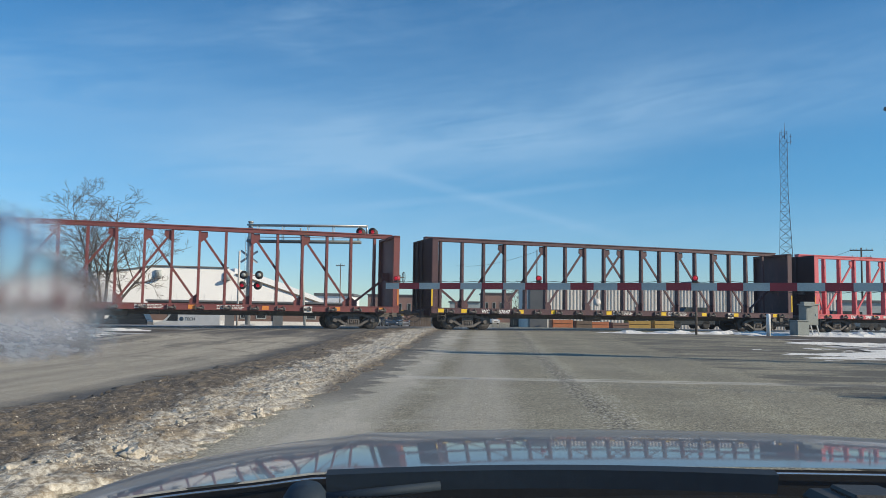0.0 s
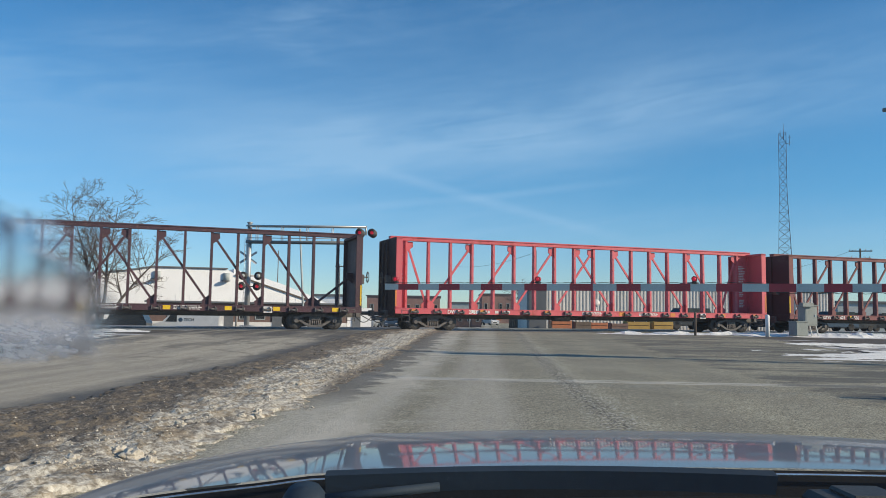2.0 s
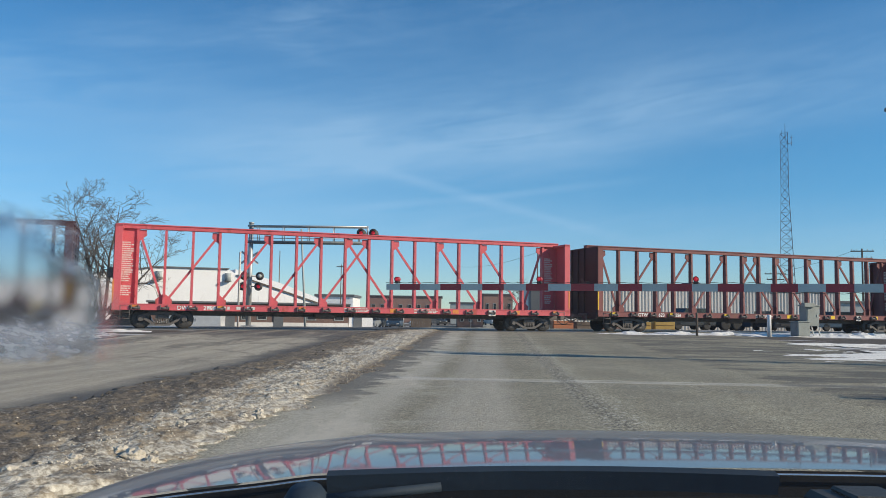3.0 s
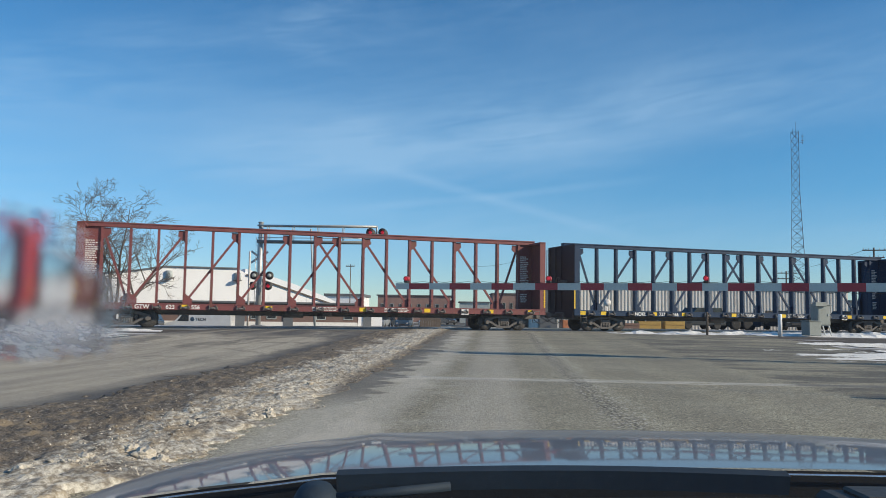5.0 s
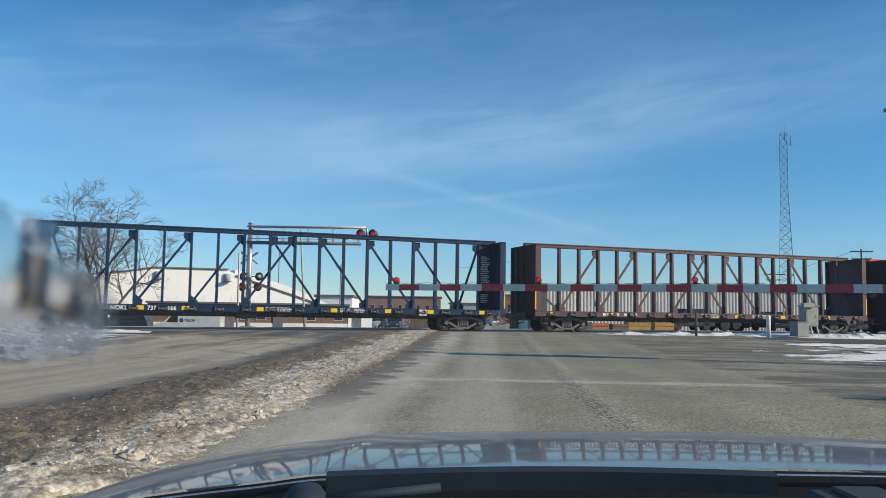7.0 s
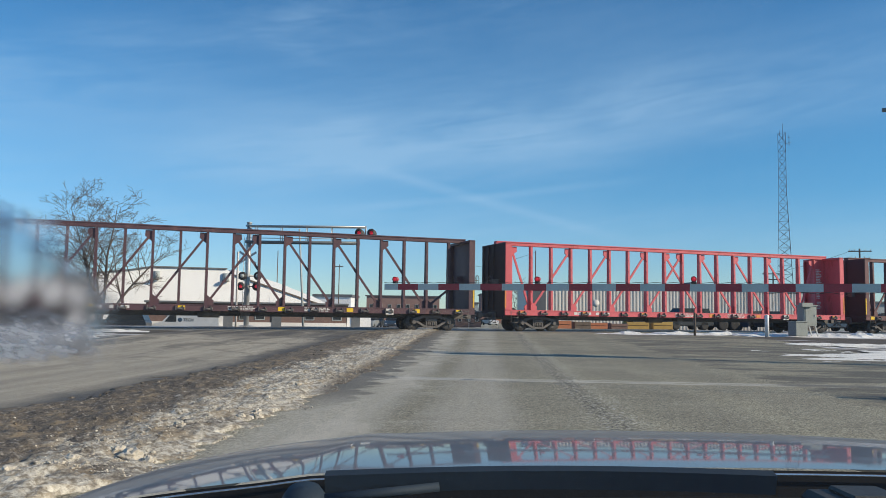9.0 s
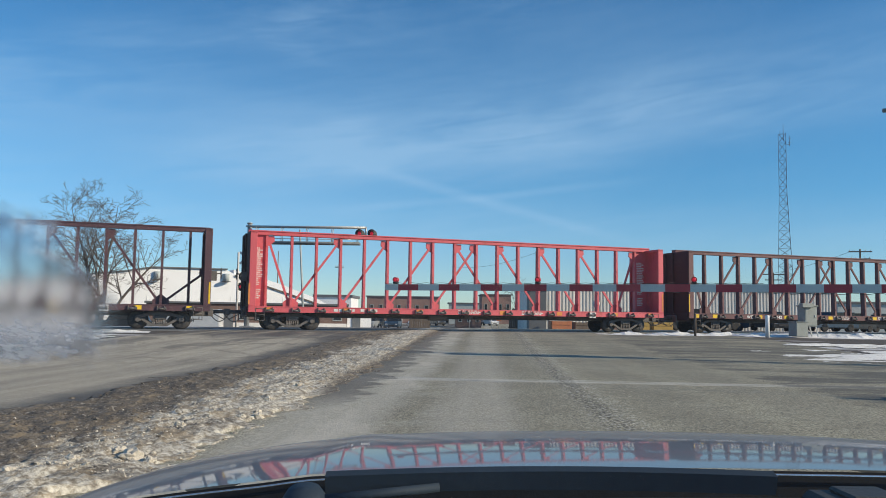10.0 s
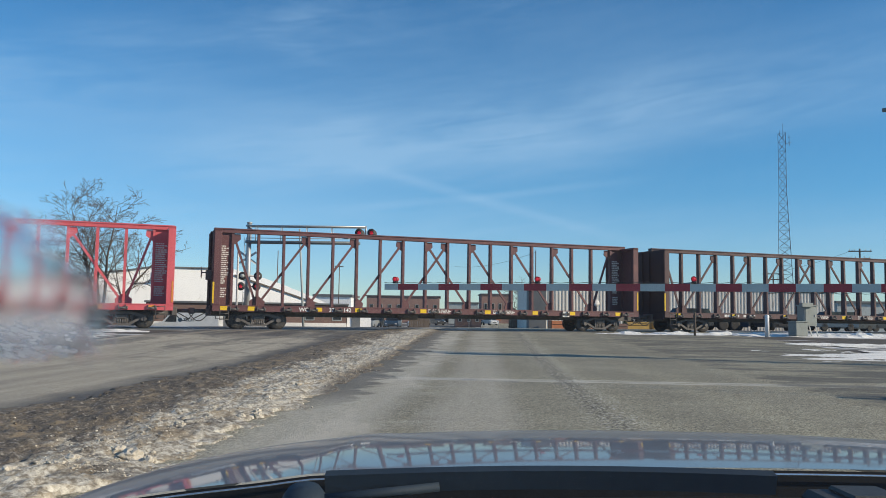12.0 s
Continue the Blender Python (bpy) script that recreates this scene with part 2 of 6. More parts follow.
def band(k, val, centre, half, soft):
    return k.ramp(k.math("ABSOLUTE", k.math("SUBTRACT", val, centre)), half + soft, half)


def road_marks(k, co, x, y, col):
    wob = k.math("MULTIPLY_ADD", k.noise(co, 0.8, 5, 0.65), 1.0, -0.5)
    xw = k.math("ADD", x, k.math("MULTIPLY", wob, 0.5))
    yw = k.math("ADD", y, k.math("MULTIPLY", wob, 0.35))
    wear = k.noise(k.mapping(co, (2.2, 0.12, 1)), 1.0, 6, 0.65)
    # dry salt film, rubbed off in the wheel tracks
    for c, hw in ((-0.95, 0.25), (0.75, 0.25), (2.6, 0.3), (4.4, 0.3)):
        col = k.mix(k.math("MULTIPLY", band(k, xw, c, hw, 0.5), 0.16), col, (0.13, 0.12, 0.105))
    col = k.mix(k.math("MULTIPLY", band(k, xw, -0.15, 0.25, 0.5), k.math("MULTIPLY", wear, 0.8)), col, (0.52, 0.48, 0.41))
    col = k.mix(k.math("MULTIPLY", band(k, xw, -1.75, 0.35, 0.5), k.math("MULTIPLY", wear, 1.0)), col, (0.55, 0.51, 0.43))
    # worn stop line and an older patch edge beyond it
    chips = k.ramp(k.noise(k.mapping(co, (0.6, 3.0, 1)), 1.6, 6, 0.7), 0.36, 0.62)
    col = k.mix(k.math("MULTIPLY", band(k, yw, 12.75, 0.20, 0.16), k.math("MULTIPLY_ADD", chips, 0.55, 0.06)), col, (0.68, 0.64, 0.55))
    # broken longitudinal seam
    seam = k.math("MULTIPLY", band(k, xw, 1.42, 0.06, 0.22), k.ramp(k.noise(co, 19.0, 6, 0.75), 0.47, 0.56))
    col = k.mix(k.math("MULTIPLY", seam, 0.9), col, (0.04, 0.036, 0.032))
    sp = k.math("MULTIPLY", band(k, xw, 1.5, 0.12, 0.35), k.ramp(k.noise(co, 15.0, 5, 0.75), 0.53, 0.60))
    col = k.mix(k.math("MULTIPLY", sp, 0.75), col, (0.72, 0.68, 0.58))
    # wet, dark margins, and far streaks painted as cast shadow
    rag = k.math("MULTIPLY_ADD", k.noise(k.mapping(co, (0.8, 1.1, 1)), 1.3, 8, 0.72), 2.4, -1.2)
    salt = k.math("MULTIPLY", k.ramp(k.noise(k.mapping(co, (1.0, 0.45, 1)), 1.1, 7, 0.68, 0.4), 0.48, 0.62), k.ramp(x, -0.4, -1.3))
    col = k.mix(k.math("MULTIPLY", salt, 0.45), col, (0.62, 0.57, 0.47))
    wet1 = k.math("MULTIPLY", k.ramp(k.math("ADD", x, rag), -1.75, -2.0), k.ramp(y, 7.5, 11.0))
    wet2 = k.math("MULTIPLY", k.ramp(k.math("ADD", x, k.math("MULTIPLY", rag, 1.3)), 5.1, 5.8), k.ramp(k.math("ADD", y, rag), 9.8, 10.8))
    wet2 = k.math("MULTIPLY", wet2, k.ramp(k.noise(k.mapping(co, (0.22, 0.9, 1)), 0.9, 8, 0.7), 0.42, 0.54))
    # far streaks across the lanes: cast shadows painted into the asphalt
    far = k.math("MULTIPLY", k.math("MULTIPLY", band(k, yw, 22.5, 2.8, 2.0), k.ramp(x, -1.0, 9.0)), k.ramp(k.noise(k.mapping(co, (0.12, 1.3, 1)), 1.0, 5, 0.6), 0.42, 0.6))
    # more thin dark streaks on the farther road
    thin = k.ramp(k.noise(k.mapping(co, (0.10, 1.9, 1), (0, 0, 0.06)), 1.0, 6, 0.66), 0.50, 0.60)
    far = k.math("MAXIMUM", far, k.math("MULTIPLY", thin, k.math("MULTIPLY", k.ramp(y, 16.0, 20.0), 0.7)))
    # the painted shadow streaks darken along with the wet
    wet = k.math("MAXIMUM", k.math("MAXIMUM", wet1, wet2), k.math("MULTIPLY", far, 0.75))
    col = k.mix(k.math("MULTIPLY", wet, 0.7), col, (0.07, 0.06, 0.046))
    return col, k.math("MULTIPLY_ADD", wet, -0.12, 0.9)


def lane_marks(k, co, x, y, col):
    wob = k.math("MULTIPLY_ADD", k.noise(co, 0.7, 5, 0.65), 1.0, -0.5)
    xw = k.math("ADD", x, k.math("MULTIPLY", wob, 0.8))
    streak = k.noise(k.mapping(co, (1.2, 0.06, 1)), 1.0, 6, 0.65)
    col = k.mix(k.math("MULTIPLY", k.ramp(streak, 0.4, 0.66), 0.38), col, (0.10, 0.09, 0.08))
    stain = k.noise(k.mapping(co, (0.5, 0.22, 1), (0, 0, 0.35)), 1.5, 8, 0.7, 0.8)
    stain = k.math("MULTIPLY", k.ramp(stain, 0.49, 0.58), k.ramp(y, 11.0, 20.0))
    col = k.mix(k.math("MULTIPLY", stain, 0.5), col, (0.065, 0.06, 0.048))
    wet = k.math("MULTIPLY", k.ramp(xw, -6.4, -5.4), 0.9)
    wet = k.math("MAXIMUM", wet, k.math("MULTIPLY", k.ramp(k.math("ADD", y, k.math("MULTIPLY", wob, 3)), 24.0, 27.0), k.ramp(streak, 0.35, 0.5, 0.2, 0.7)))
    col = k.mix(wet, col, (0.055, 0.048, 0.04))
    return col, k.math("MULTIPLY_ADD", wet, -0.2, 0.9)


def dirt_marks(k, co, x, y, col):
    # trampled snow and sand in uneven patches
    n1 = k.noise(k.mapping(co, (1.3, 0.8, 1), (0, 0, 0.5)), 1.3, 9, 0.76, 0.5)
    n2 = k.noise(co, 9.0, 7, 0.75)
    side = k.ramp(k.math("SUBTRACT", x, k.ramp(y, 4.0, 13.0, 0.40, -0.1)), -4.9, -3.4, -0.14, k.ramp(y, 6.0, 14.0, 0.08, 0.12))
    s = k.ramp(k.math("ADD", k.math("MULTIPLY_ADD", n2, 0.3, k.math("MULTIPLY", n1, 0.75)), side), 0.49, 0.63)
    xe = k.math("SUBTRACT", x, k.ramp(y, 7.0, 13.0, 0.55, 0.0))
    edge = k.ramp(k.math("ADD", xe, k.math("MULTIPLY", k.math("SUBTRACT", n1, 0.5), 0.8)), -2.45, -2.75)
    edge2 = k.ramp(xe, -2.45, -2.95)
    s = k.math("MULTIPLY", s, k.math("MULTIPLY", edge, edge2))
    col = k.mix(s, col, k.mix(k.ramp(k.noise(co, 16.0, 5, 0.7), 0.35, 0.65), (0.23, 0.19, 0.135), (0.74, 0.69, 0.575)))
    sand = k.math("MULTIPLY", k.ramp(k.noise(co, 2.3, 7, 0.7), 0.50, 0.64), 0.6)
    col = k.mix(sand, col, (0.33, 0.25, 0.15))
    return col, 0.92


def snow_marks(k, co, x, y, col):
    n1 = k.noise(k.mapping(co, (0.25, 0.7, 1)), 0.5, 7, 0.65, 0.4)
    bare = k.ramp(n1, 0.40, 0.50)
    col = k.mix(bare, col, (0.085, 0.07, 0.055))
    return col, 0.9


ASPHALT = ground_material("salted_asphalt", ((0.40, 0.358, 0.245), (0.52, 0.468, 0.325), (0.115, 0.104, 0.072), (0.80, 0.735, 0.56)), road_marks)
ASPHALT_OPP = ground_material("salted_asphalt_far_lanes", ((0.52, 0.455, 0.34), (0.62, 0.545, 0.41), (0.30, 0.255, 0.185), (0.70, 0.63, 0.50)), lane_marks)
MEDIAN = ground_material("thawing_median_dirt", ((0.19, 0.158, 0.118), (0.13, 0.106, 0.08), (0.065, 0.053, 0.04), (0.50, 0.45, 0.37)), dirt_marks)
FIELD = ground_material("patchy_snow_ground", ((0.72, 0.70, 0.67), (0.62, 0.60, 0.57), (0.55, 0.53, 0.5), (0.8, 0.79, 0.77)), snow_marks)


# ---- mesh helpers ----
def box(bm, x0, x1, y0, y1, z0, z1, bevel=0.0):
    vs = [bm.verts.new((x, y, z)) for z in (z0, z1) for x, y in ((x0, y0), (x1, y0), (x1, y1), (x0, y1))]
    fs = [bm.faces.new([vs[i] for i in f]) for f in ((3, 2, 1, 0), (4, 5, 6, 7), (0, 1, 5, 4), (1, 2, 6, 5), (2, 3, 7, 6), (3, 0, 4, 7))]
    if bevel:
        bmesh.ops.bevel(bm, geom=list({e for f in fs for e in f.edges}), offset=bevel, segments=1, affect="EDGES")
    return bm


def beam(bm, a, b, w, d, side=(0, 1, 0)):
    """A bar from a to b, w across in its own plane and d along side."""
    a, b, s = Vector(a), Vector(b), Vector(side).normalized()
    n = (b - a).normalized().cross(s).normalized()
    vs = [bm.verts.new(p + n * i * w / 2 + s * j * d / 2) for p in (a, b) for i, j in ((-1, -1), (1, -1), (1, 1), (-1, 1))]
    for f in ((3, 2, 1, 0), (4, 5, 6, 7), (0, 1, 5, 4), (1, 2, 6, 5), (2, 3, 7, 6), (3, 0, 4, 7)):
        bm.faces.new([vs[i] for i in f])
    return bm


def rod(bm, a, b, r0, r1=None, n=10, caps=True):
    a, b = Vector(a), Vector(b)
    q = (b - a).to_track_quat("Z", "Y")
    rings = []
    for p, r in ((a, r0), (b, r0 if r1 is None else r1)):
        rings.append([bm.verts.new(p + q @ Vector((r * math.cos(i * math.tau / n), r * math.sin(i * math.tau / n), 0))) for i in range(n)])
    for i in range(n):
        f = bm.faces.new((rings[0][i], rings[0][(i + 1) % n], rings[1][(i + 1) % n], rings[1][i]))
        f.smooth = True
    if caps:
        bm.faces.new(rings[0][::-1])
        bm.faces.new(rings[1])
    return bm


def lathe(bm, profile, axis_a, axis_dir, n=20):
    """Turns (radius, along) pairs round an axis."""
    q = Vector(axis_dir).to_track_quat("Z", "Y")
    rings = []
    for r, h in profile:
        rings.append([bm.verts.new(Vector(axis_a) + q @ Vector((r * math.cos(i * math.tau / n), r * math.sin(i * math.tau / n), h))) for i in range(n)])
    for ra, rb in zip(rings, rings[1:]):
        for i in range(n):
            f = bm.faces.new((ra[i], ra[(i + 1) % n], rb[(i + 1) % n], rb[i]))
            f.smooth = True
    bm.faces.new(rings[0][::-1])
    bm.faces.new(rings[-1])
    return bm


def mesh_of(name, bm, mat):
    me = bpy.data.meshes.new(name)
    bmesh.ops.recalc_face_normals(bm, faces=bm.faces)
    bm.to_mesh(me)
    bm.free()
    me.materials.append(mat)
    return me


def part(name, bm, mat, parent=None, label=""):
    """One mesh object from a bmesh (or a ready mesh), under its thing."""
    me = bm if isinstance(bm, bpy.types.Mesh) else mesh_of(name, bm, mat)
    ob = new(name, me)
    ob.parent = parent
    if label:
        ob["label"] = label
    return ob


def thing(name, m, label, category, group="", kind=""):
    ob = new(name)
    ob.empty_display_size = 0.2
    ob.matrix_basis = m
    return tagged(ob, label, category, group, kind)


def writing(text, size, mat, parent, m, name="lettering"):
    cu = bpy.data.curves.new(name, "FONT")
    cu.body, cu.size, cu.extrude = text, size, 0.002
    cu.offset = 0.004
    cu.align_x = "LEFT"
    tmp = bpy.data.objects.new(name, cu)
    me = bpy.data.meshes.new_from_object(tmp)
    bpy.data.objects.remove(tmp)
    me.materials.append(mat)
    ob = part(name, me, mat, parent, "white painted letters")
    ob.matrix_basis = m
    return ob


# ---- the ground: one sheet that climbs to the track and falls behind it ----
SKEW = 19.31
ALONG = Vector((math.cos(radians(SKEW)), math.sin(radians(SKEW)), 0))
ACROSS = Vector((-math.sin(radians(SKEW)), math.cos(radians(SKEW)), 0))
TRACK = 40.45
RAIL_Z = 0.33
ROAD_TURN = -3.26


def smooth(a, b, v):
    s = min(1.0, max(0.0, (v - a) / (b - a)))
    return s * s * (3 - 2 * s)


def ground_z(x, y):
    u = x * ACROSS.x + y * ACROSS.y
    return 0.31 * smooth(17.25, 36.8, u) - 1.25 * smooth(44.3, 97.7, u) - 0.7 * math.exp(-((x + 23) / 7) ** 2 - ((y - 72.4) / 5.8) ** 2)


ROAD_M = pose(0, 0, 0, 0, 0, ROAD_TURN)


def drape(name, mat, xs, ys, lift, label, kind="structure", bumps=None, category=""):
    """A sheet in the road's own axes that follows the ground."""
    grid = [[None] * len(xs) for _ in ys]
    verts, faces = [], []
    for j, y in enumerate(ys):
        for i, x in enumerate(xs):
            w = ROAD_M @ Vector((x, y * DEPTH, 0))
            verts.append((x, y * DEPTH, ground_z(w.x, w.y) + lift + (bumps(x, y) if bumps else 0)))
    for j in range(len(ys) - 1):
        for i in range(len(xs) - 1):
            a = j * len(xs) + i
            faces.append((a, a + 1, a + 1 + len(xs), a + len(xs)))
    me = bpy.data.meshes.new(name)
    me.from_pydata(verts, [], faces)
    me.materials.append(mat)
    for p in me.polygons:
        p.use_smooth = True
    ob = new(name, me)
    ob.matrix_basis = ROAD_M
    return tagged(ob, label, category or name, kind=kind)


def steps(a, b, n):
    return [a + (b - a) * i / n for i in range(n + 1)]


FAR = [-2500, -800, -300] + steps(-120, 120, 80) + [300, 800, 2500]
FAR_Y = [-2500, -600, -200, -60, -20] + steps(0, 130, 90) + [180, 300, 700, 2500]
drape("ground", FIELD, FAR, FAR_Y, -0.03, "patchy old snow and bare wet earth", bumps=lambda x, y: 0.0)
drape("road", ASPHALT, steps(-3.6, 13.0, 34), [-40, -10] + steps(0, 60, 110) + steps(62, 260, 40), 0.006, "salt-stained grey asphalt road with a worn stop line")
drape("opposite_road", ASPHALT_OPP, steps(-12.8, -4.7, 20), [-40, -10] + steps(0, 60, 110) + steps(62, 260, 40), 0.004, "salt-stained asphalt of the opposite lanes", category="road")


def median_bumps(x, y):
    rag = noise.fractal(Vector((x * 0.9 + 7, y * 1.1, 2.0)), 0.6, 2.0, 5)
    if x + 0.45 * rag > -2.45 or x + 0.55 * rag < -5.5:
        return -0.035
    edge = smooth(-5.9, -5.0, x) * (1 - smooth(-2.85, -2.3, x))
    fade = 1 - smooth(34, 40, y)
    p = Vector((x * 1.3, y * 0.9, 0))
    ridge = 0.03 * math.exp(-((x + 3.05) / 0.5) ** 2) + 0.03
    h = ridge + 0.036 * noise.fractal(p * 1.6, 0.6, 2.0, 5) + 0.022 * noise.fractal(p * 6, 0.5, 2.0, 4) + 0.022 * max(0.0, noise.fractal(p * 17, 0.5, 2.0, 3))
    return max(-0.004, edge * fade * h)


drape("median", MEDIAN, steps(-6.0, -2.2, 126), [-40, -20, -8, -3, 0] + steps(1.5, 8, 210) + steps(8.05, 16, 150) + steps(16.2, 45, 110), 0.010,
      "dark thawing dirt median with trampled dirty snow", bumps=median_bumps)

# ---- the track ----


def track_point(s, n, z):
    p = ALONG * s + ACROSS * (TRACK + n)
    return Vector((p.x, p.y, RAIL_Z + z))


TRACK_M = pose(*track_point(0, 0, 0), 0, 0, SKEW)


def build_track():
    t = thing("railway_track", TRACK_M, "steel rails on dark sleepers across the road", "railway track", kind="structure")
    for y in (-0.755, 0.755):
        bm = bmesh.new()
        box(bm, -260, 260, y - 0.035, y + 0.035, -0.05, 0.0, 0.008)
        box(bm, -260, 260, y - 0.01, y + 0.01, -0.13, -0.05)
        box(bm, -260, 260, y - 0.07, y + 0.07, -0.15, -0.13)
        part("rail", bm, TREAD_STEEL, t, "polished steel rail")
    bm = bmesh.new()
    for i in range(-300, 301):
        s = i * 0.55
        if -9 < s < 23:
            continue
        box(bm, s - 0.11, s + 0.11, -1.3, 1.3, -0.30, -0.15)
    tagged(part("sleepers", bm, POLE_WOOD, t), kind="stuff")
    bm = bmesh.new()
    for y0, y1 in ((-2.2, -0.86), (-0.68, 0.68), (0.86, 2.2)):
        box(bm, -9, 23, y0, y1, -0.2, -0.008, 0.01)
    part("crossing_panel", bm, DARK_WALL, t, "dark crossing surface between the rails")


build_track()

# ---- centre-beam lumber cars ----
LEN, HW, TOP = 23.05, 1.50, 4.72
WIDER = HW - 1.36
GAP = 24.78
BAY0, BAY = 0.95, 1.244
POSTS = [BAY0 + BAY * i for i in range(18)]
RISE = [(1, 3), (3, 5), (5, 7), (7, 9), (16, 17)]
FALL = [(0, 1), (8, 10), (10, 12), (12, 14), (14, 16)]


def shared(store, key, make):
    if key not in store:
        store[key] = make()
    return store[key]


def wheelset_mesh():
    bm = bmesh.new()
    for s in (-1, 1):
        lathe(bm, [(0.0, 0), (0.10, 0.0), (0.12, -0.03), (0.30, -0.045), (0.36, 0.0), (0.415, 0.0), (0.42, 0.05), (0.425, 0.11), (0.455, 0.125), (0.455, 0.15), (0.36, 0.15), (0.12, 0.09), (0.0, 0.09)],
              (0, s * 0.83, 0), (0, -s, 0), 28)
        for k in range(3):
            a = k * math.tau / 3
            rod(bm, (0.07 * math.cos(a), s * 0.83, 0.07 * math.sin(a)), (0.07 * math.cos(a), s * 0.87, 0.07 * math.sin(a)), 0.02, n=6)
    rod(bm, (0, -0.9, 0), (0, 0.9, 0), 0.08, n=12)
    return mesh_of("wheelset", bm, WHEEL_STEEL)


def truck_mesh():
    """Side frames, bolster and springs of a three-piece truck."""
    bm = bmesh.new()
    for s in (-1, 1):
        y0, y1 = s * 0.97 - 0.07, s * 0.97 + 0.07
        beam(bm, (-0.42, s * 0.97, 0.70), (0.42, s * 0.97, 0.70), 0.12, 0.15)
        for q in (-1, 1):
            beam(bm, (q * 0.42, s * 0.97, 0.70), (q * 1.05, s * 0.97, 0.52), 0.13, 0.15)
            beam(bm, (q * 0.86, s * 0.97, 0.50), (q * 0.30, s * 0.97, 0.17), 0.11, 0.13)
            box(bm, q * 0.95 - 0.13, q * 0.95 + 0.13, y0 - 0.02, y1 + 0.02, 0.34, 0.56, 0.03)
            rod(bm, (q * 0.95, s * 1.04, 0.42), (q * 0.95, s * 1.12, 0.42), 0.10, n=12)
            beam(bm, (q * 0.26, s * 0.97, 0.17), (q * 0.26, s * 0.97, 0.68), 0.08, 0.13)
        beam(bm, (-0.32, s * 0.97, 0.17), (0.32, s * 0.97, 0.17), 0.09, 0.15)
        for x in (-0.15, -0.05, 0.05, 0.15):
            rod(bm, (x, s * 1.0, 0.21), (x, s * 1.0, 0.44), 0.042, n=8)
        box(bm, -0.22, 0.22, y0 - 0.03, y1 + 0.03, 0.44, 0.62, 0.02)
    box(bm, -0.2, 0.2, -0.95, 0.95, 0.42, 0.66, 0.03)
    box(bm, -0.35, -0.28, -0.75, 0.75, 0.3, 0.4)
    box(bm, 0.28, 0.35, -0.75, 0.75, 0.3, 0.4)
    return mesh_of("truck", bm, STEEL_DARK)


def car_meshes():
    """Meshes that all cars share; the paint is chosen on each object."""
    out = {}
    bm = bmesh.new()
    box(bm, 0, LEN, -1.44, 1.44, 1.03, 1.09)
    out["deck"] = mesh_of("deck", bm, DECK_WOOD)
    bm = bmesh.new()
    box(bm, 0.0, LEN, -0.04, 0.0, 0.86, 1.10)
    box(bm, 0.0, LEN, -0.055, 0.06, 1.085, 1.125)
    box(bm, 0.0, LEN, -0.05, 0.06, 0.835, 0.865)
    out["sill"] = mesh_of("side_sill", bm, STEEL_DARK)
    bm = bmesh.new()
    box(bm, -0.1, LEN + 0.1, -0.33, 0.33, 0.62, 1.02, 0.02)
    box(bm, -0.1, LEN + 0.1, -0.42, 0.42, 0.60, 0.63)
    out["centre_sill"] = mesh_of("centre_sill", bm, STEEL_DARK)
    bm = bmesh.new()
    box(bm, -0.06, 0.06, -1.42, 1.42, 0.80, 1.02)
    out["bearer"] = mesh_of("cross_bearer", bm, STEEL_DARK)
    # end wall, its outer side at x = 0
    bm = bmesh.new()
    box(bm, 0.08, 0.14, -HW + 0.05, HW - 0.05, 1.12, TOP - 0.05)
    for s in (-1, 1):
        box(bm, 0.0, 0.33, s * (HW - 0.04) - 0.04, s * (HW - 0.04) + 0.04, 1.125, TOP, 0.012)
    box(bm, 0.0, 0.33, -HW, HW, TOP - 0.12, TOP + 0.004, 0.012)
    for i in range(7):
        z = 1.45 + i * 0.48
        box(bm, 0.02, 0.09, -HW + 0.08, HW - 0.08, z - 0.06, z + 0.06, 0.02)
    for y in (-0.5, 0.5):
        box(bm, 0.0, 0.08, y - 0.06, y + 0.06, 1.125, TOP - 0.1)
    out["bulkhead"] = mesh_of("bulkhead", bm, STEEL_DARK)
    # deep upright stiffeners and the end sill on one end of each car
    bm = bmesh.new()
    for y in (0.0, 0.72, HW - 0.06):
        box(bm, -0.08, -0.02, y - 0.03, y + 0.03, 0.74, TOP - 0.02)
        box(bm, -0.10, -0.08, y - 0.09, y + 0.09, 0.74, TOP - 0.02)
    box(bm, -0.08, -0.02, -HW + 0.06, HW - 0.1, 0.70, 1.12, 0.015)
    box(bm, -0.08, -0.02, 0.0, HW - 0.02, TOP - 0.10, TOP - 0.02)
    # sheet over the whole end face, its dark colour standing for shade
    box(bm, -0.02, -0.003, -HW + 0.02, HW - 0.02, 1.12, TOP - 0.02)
    out["stiffeners"] = mesh_of("end_plate", bm, END_SHADE)
    bm = bmesh.new()
    n, r = 20, 0.27
    ring = [Vector((-0.50, r * math.cos(i * math.tau / n), r * math.sin(i * math.tau / n))) for i in range(n)]
    for i in range(n):
        rod(bm, ring[i], ring[(i + 1) % n], 0.018, n=5, caps=False)
    for i in range(0, n, 5):
        rod(bm, (-0.47, 0, 0), ring[i], 0.014, n=5, caps=False)
    rod(bm, (-0.52, 0, 0), (-0.02, 0, 0), 0.03, n=8)
    box(bm, -0.3, -0.02, -0.14, 0.14, -0.35, 0.12, 0.02)
    out["brake_wheel"] = mesh_of("brake_wheel", bm, STEEL_DARK)
    # plate in the middle plane beside the end wall
    bm = bmesh.new()
    box(bm, 0.14, BAY0, -0.03, 0.03, 1.09, TOP - 0.05)
    box(bm, 0.14, 0.20, -0.12, 0.12, 1.09, TOP - 0.12)
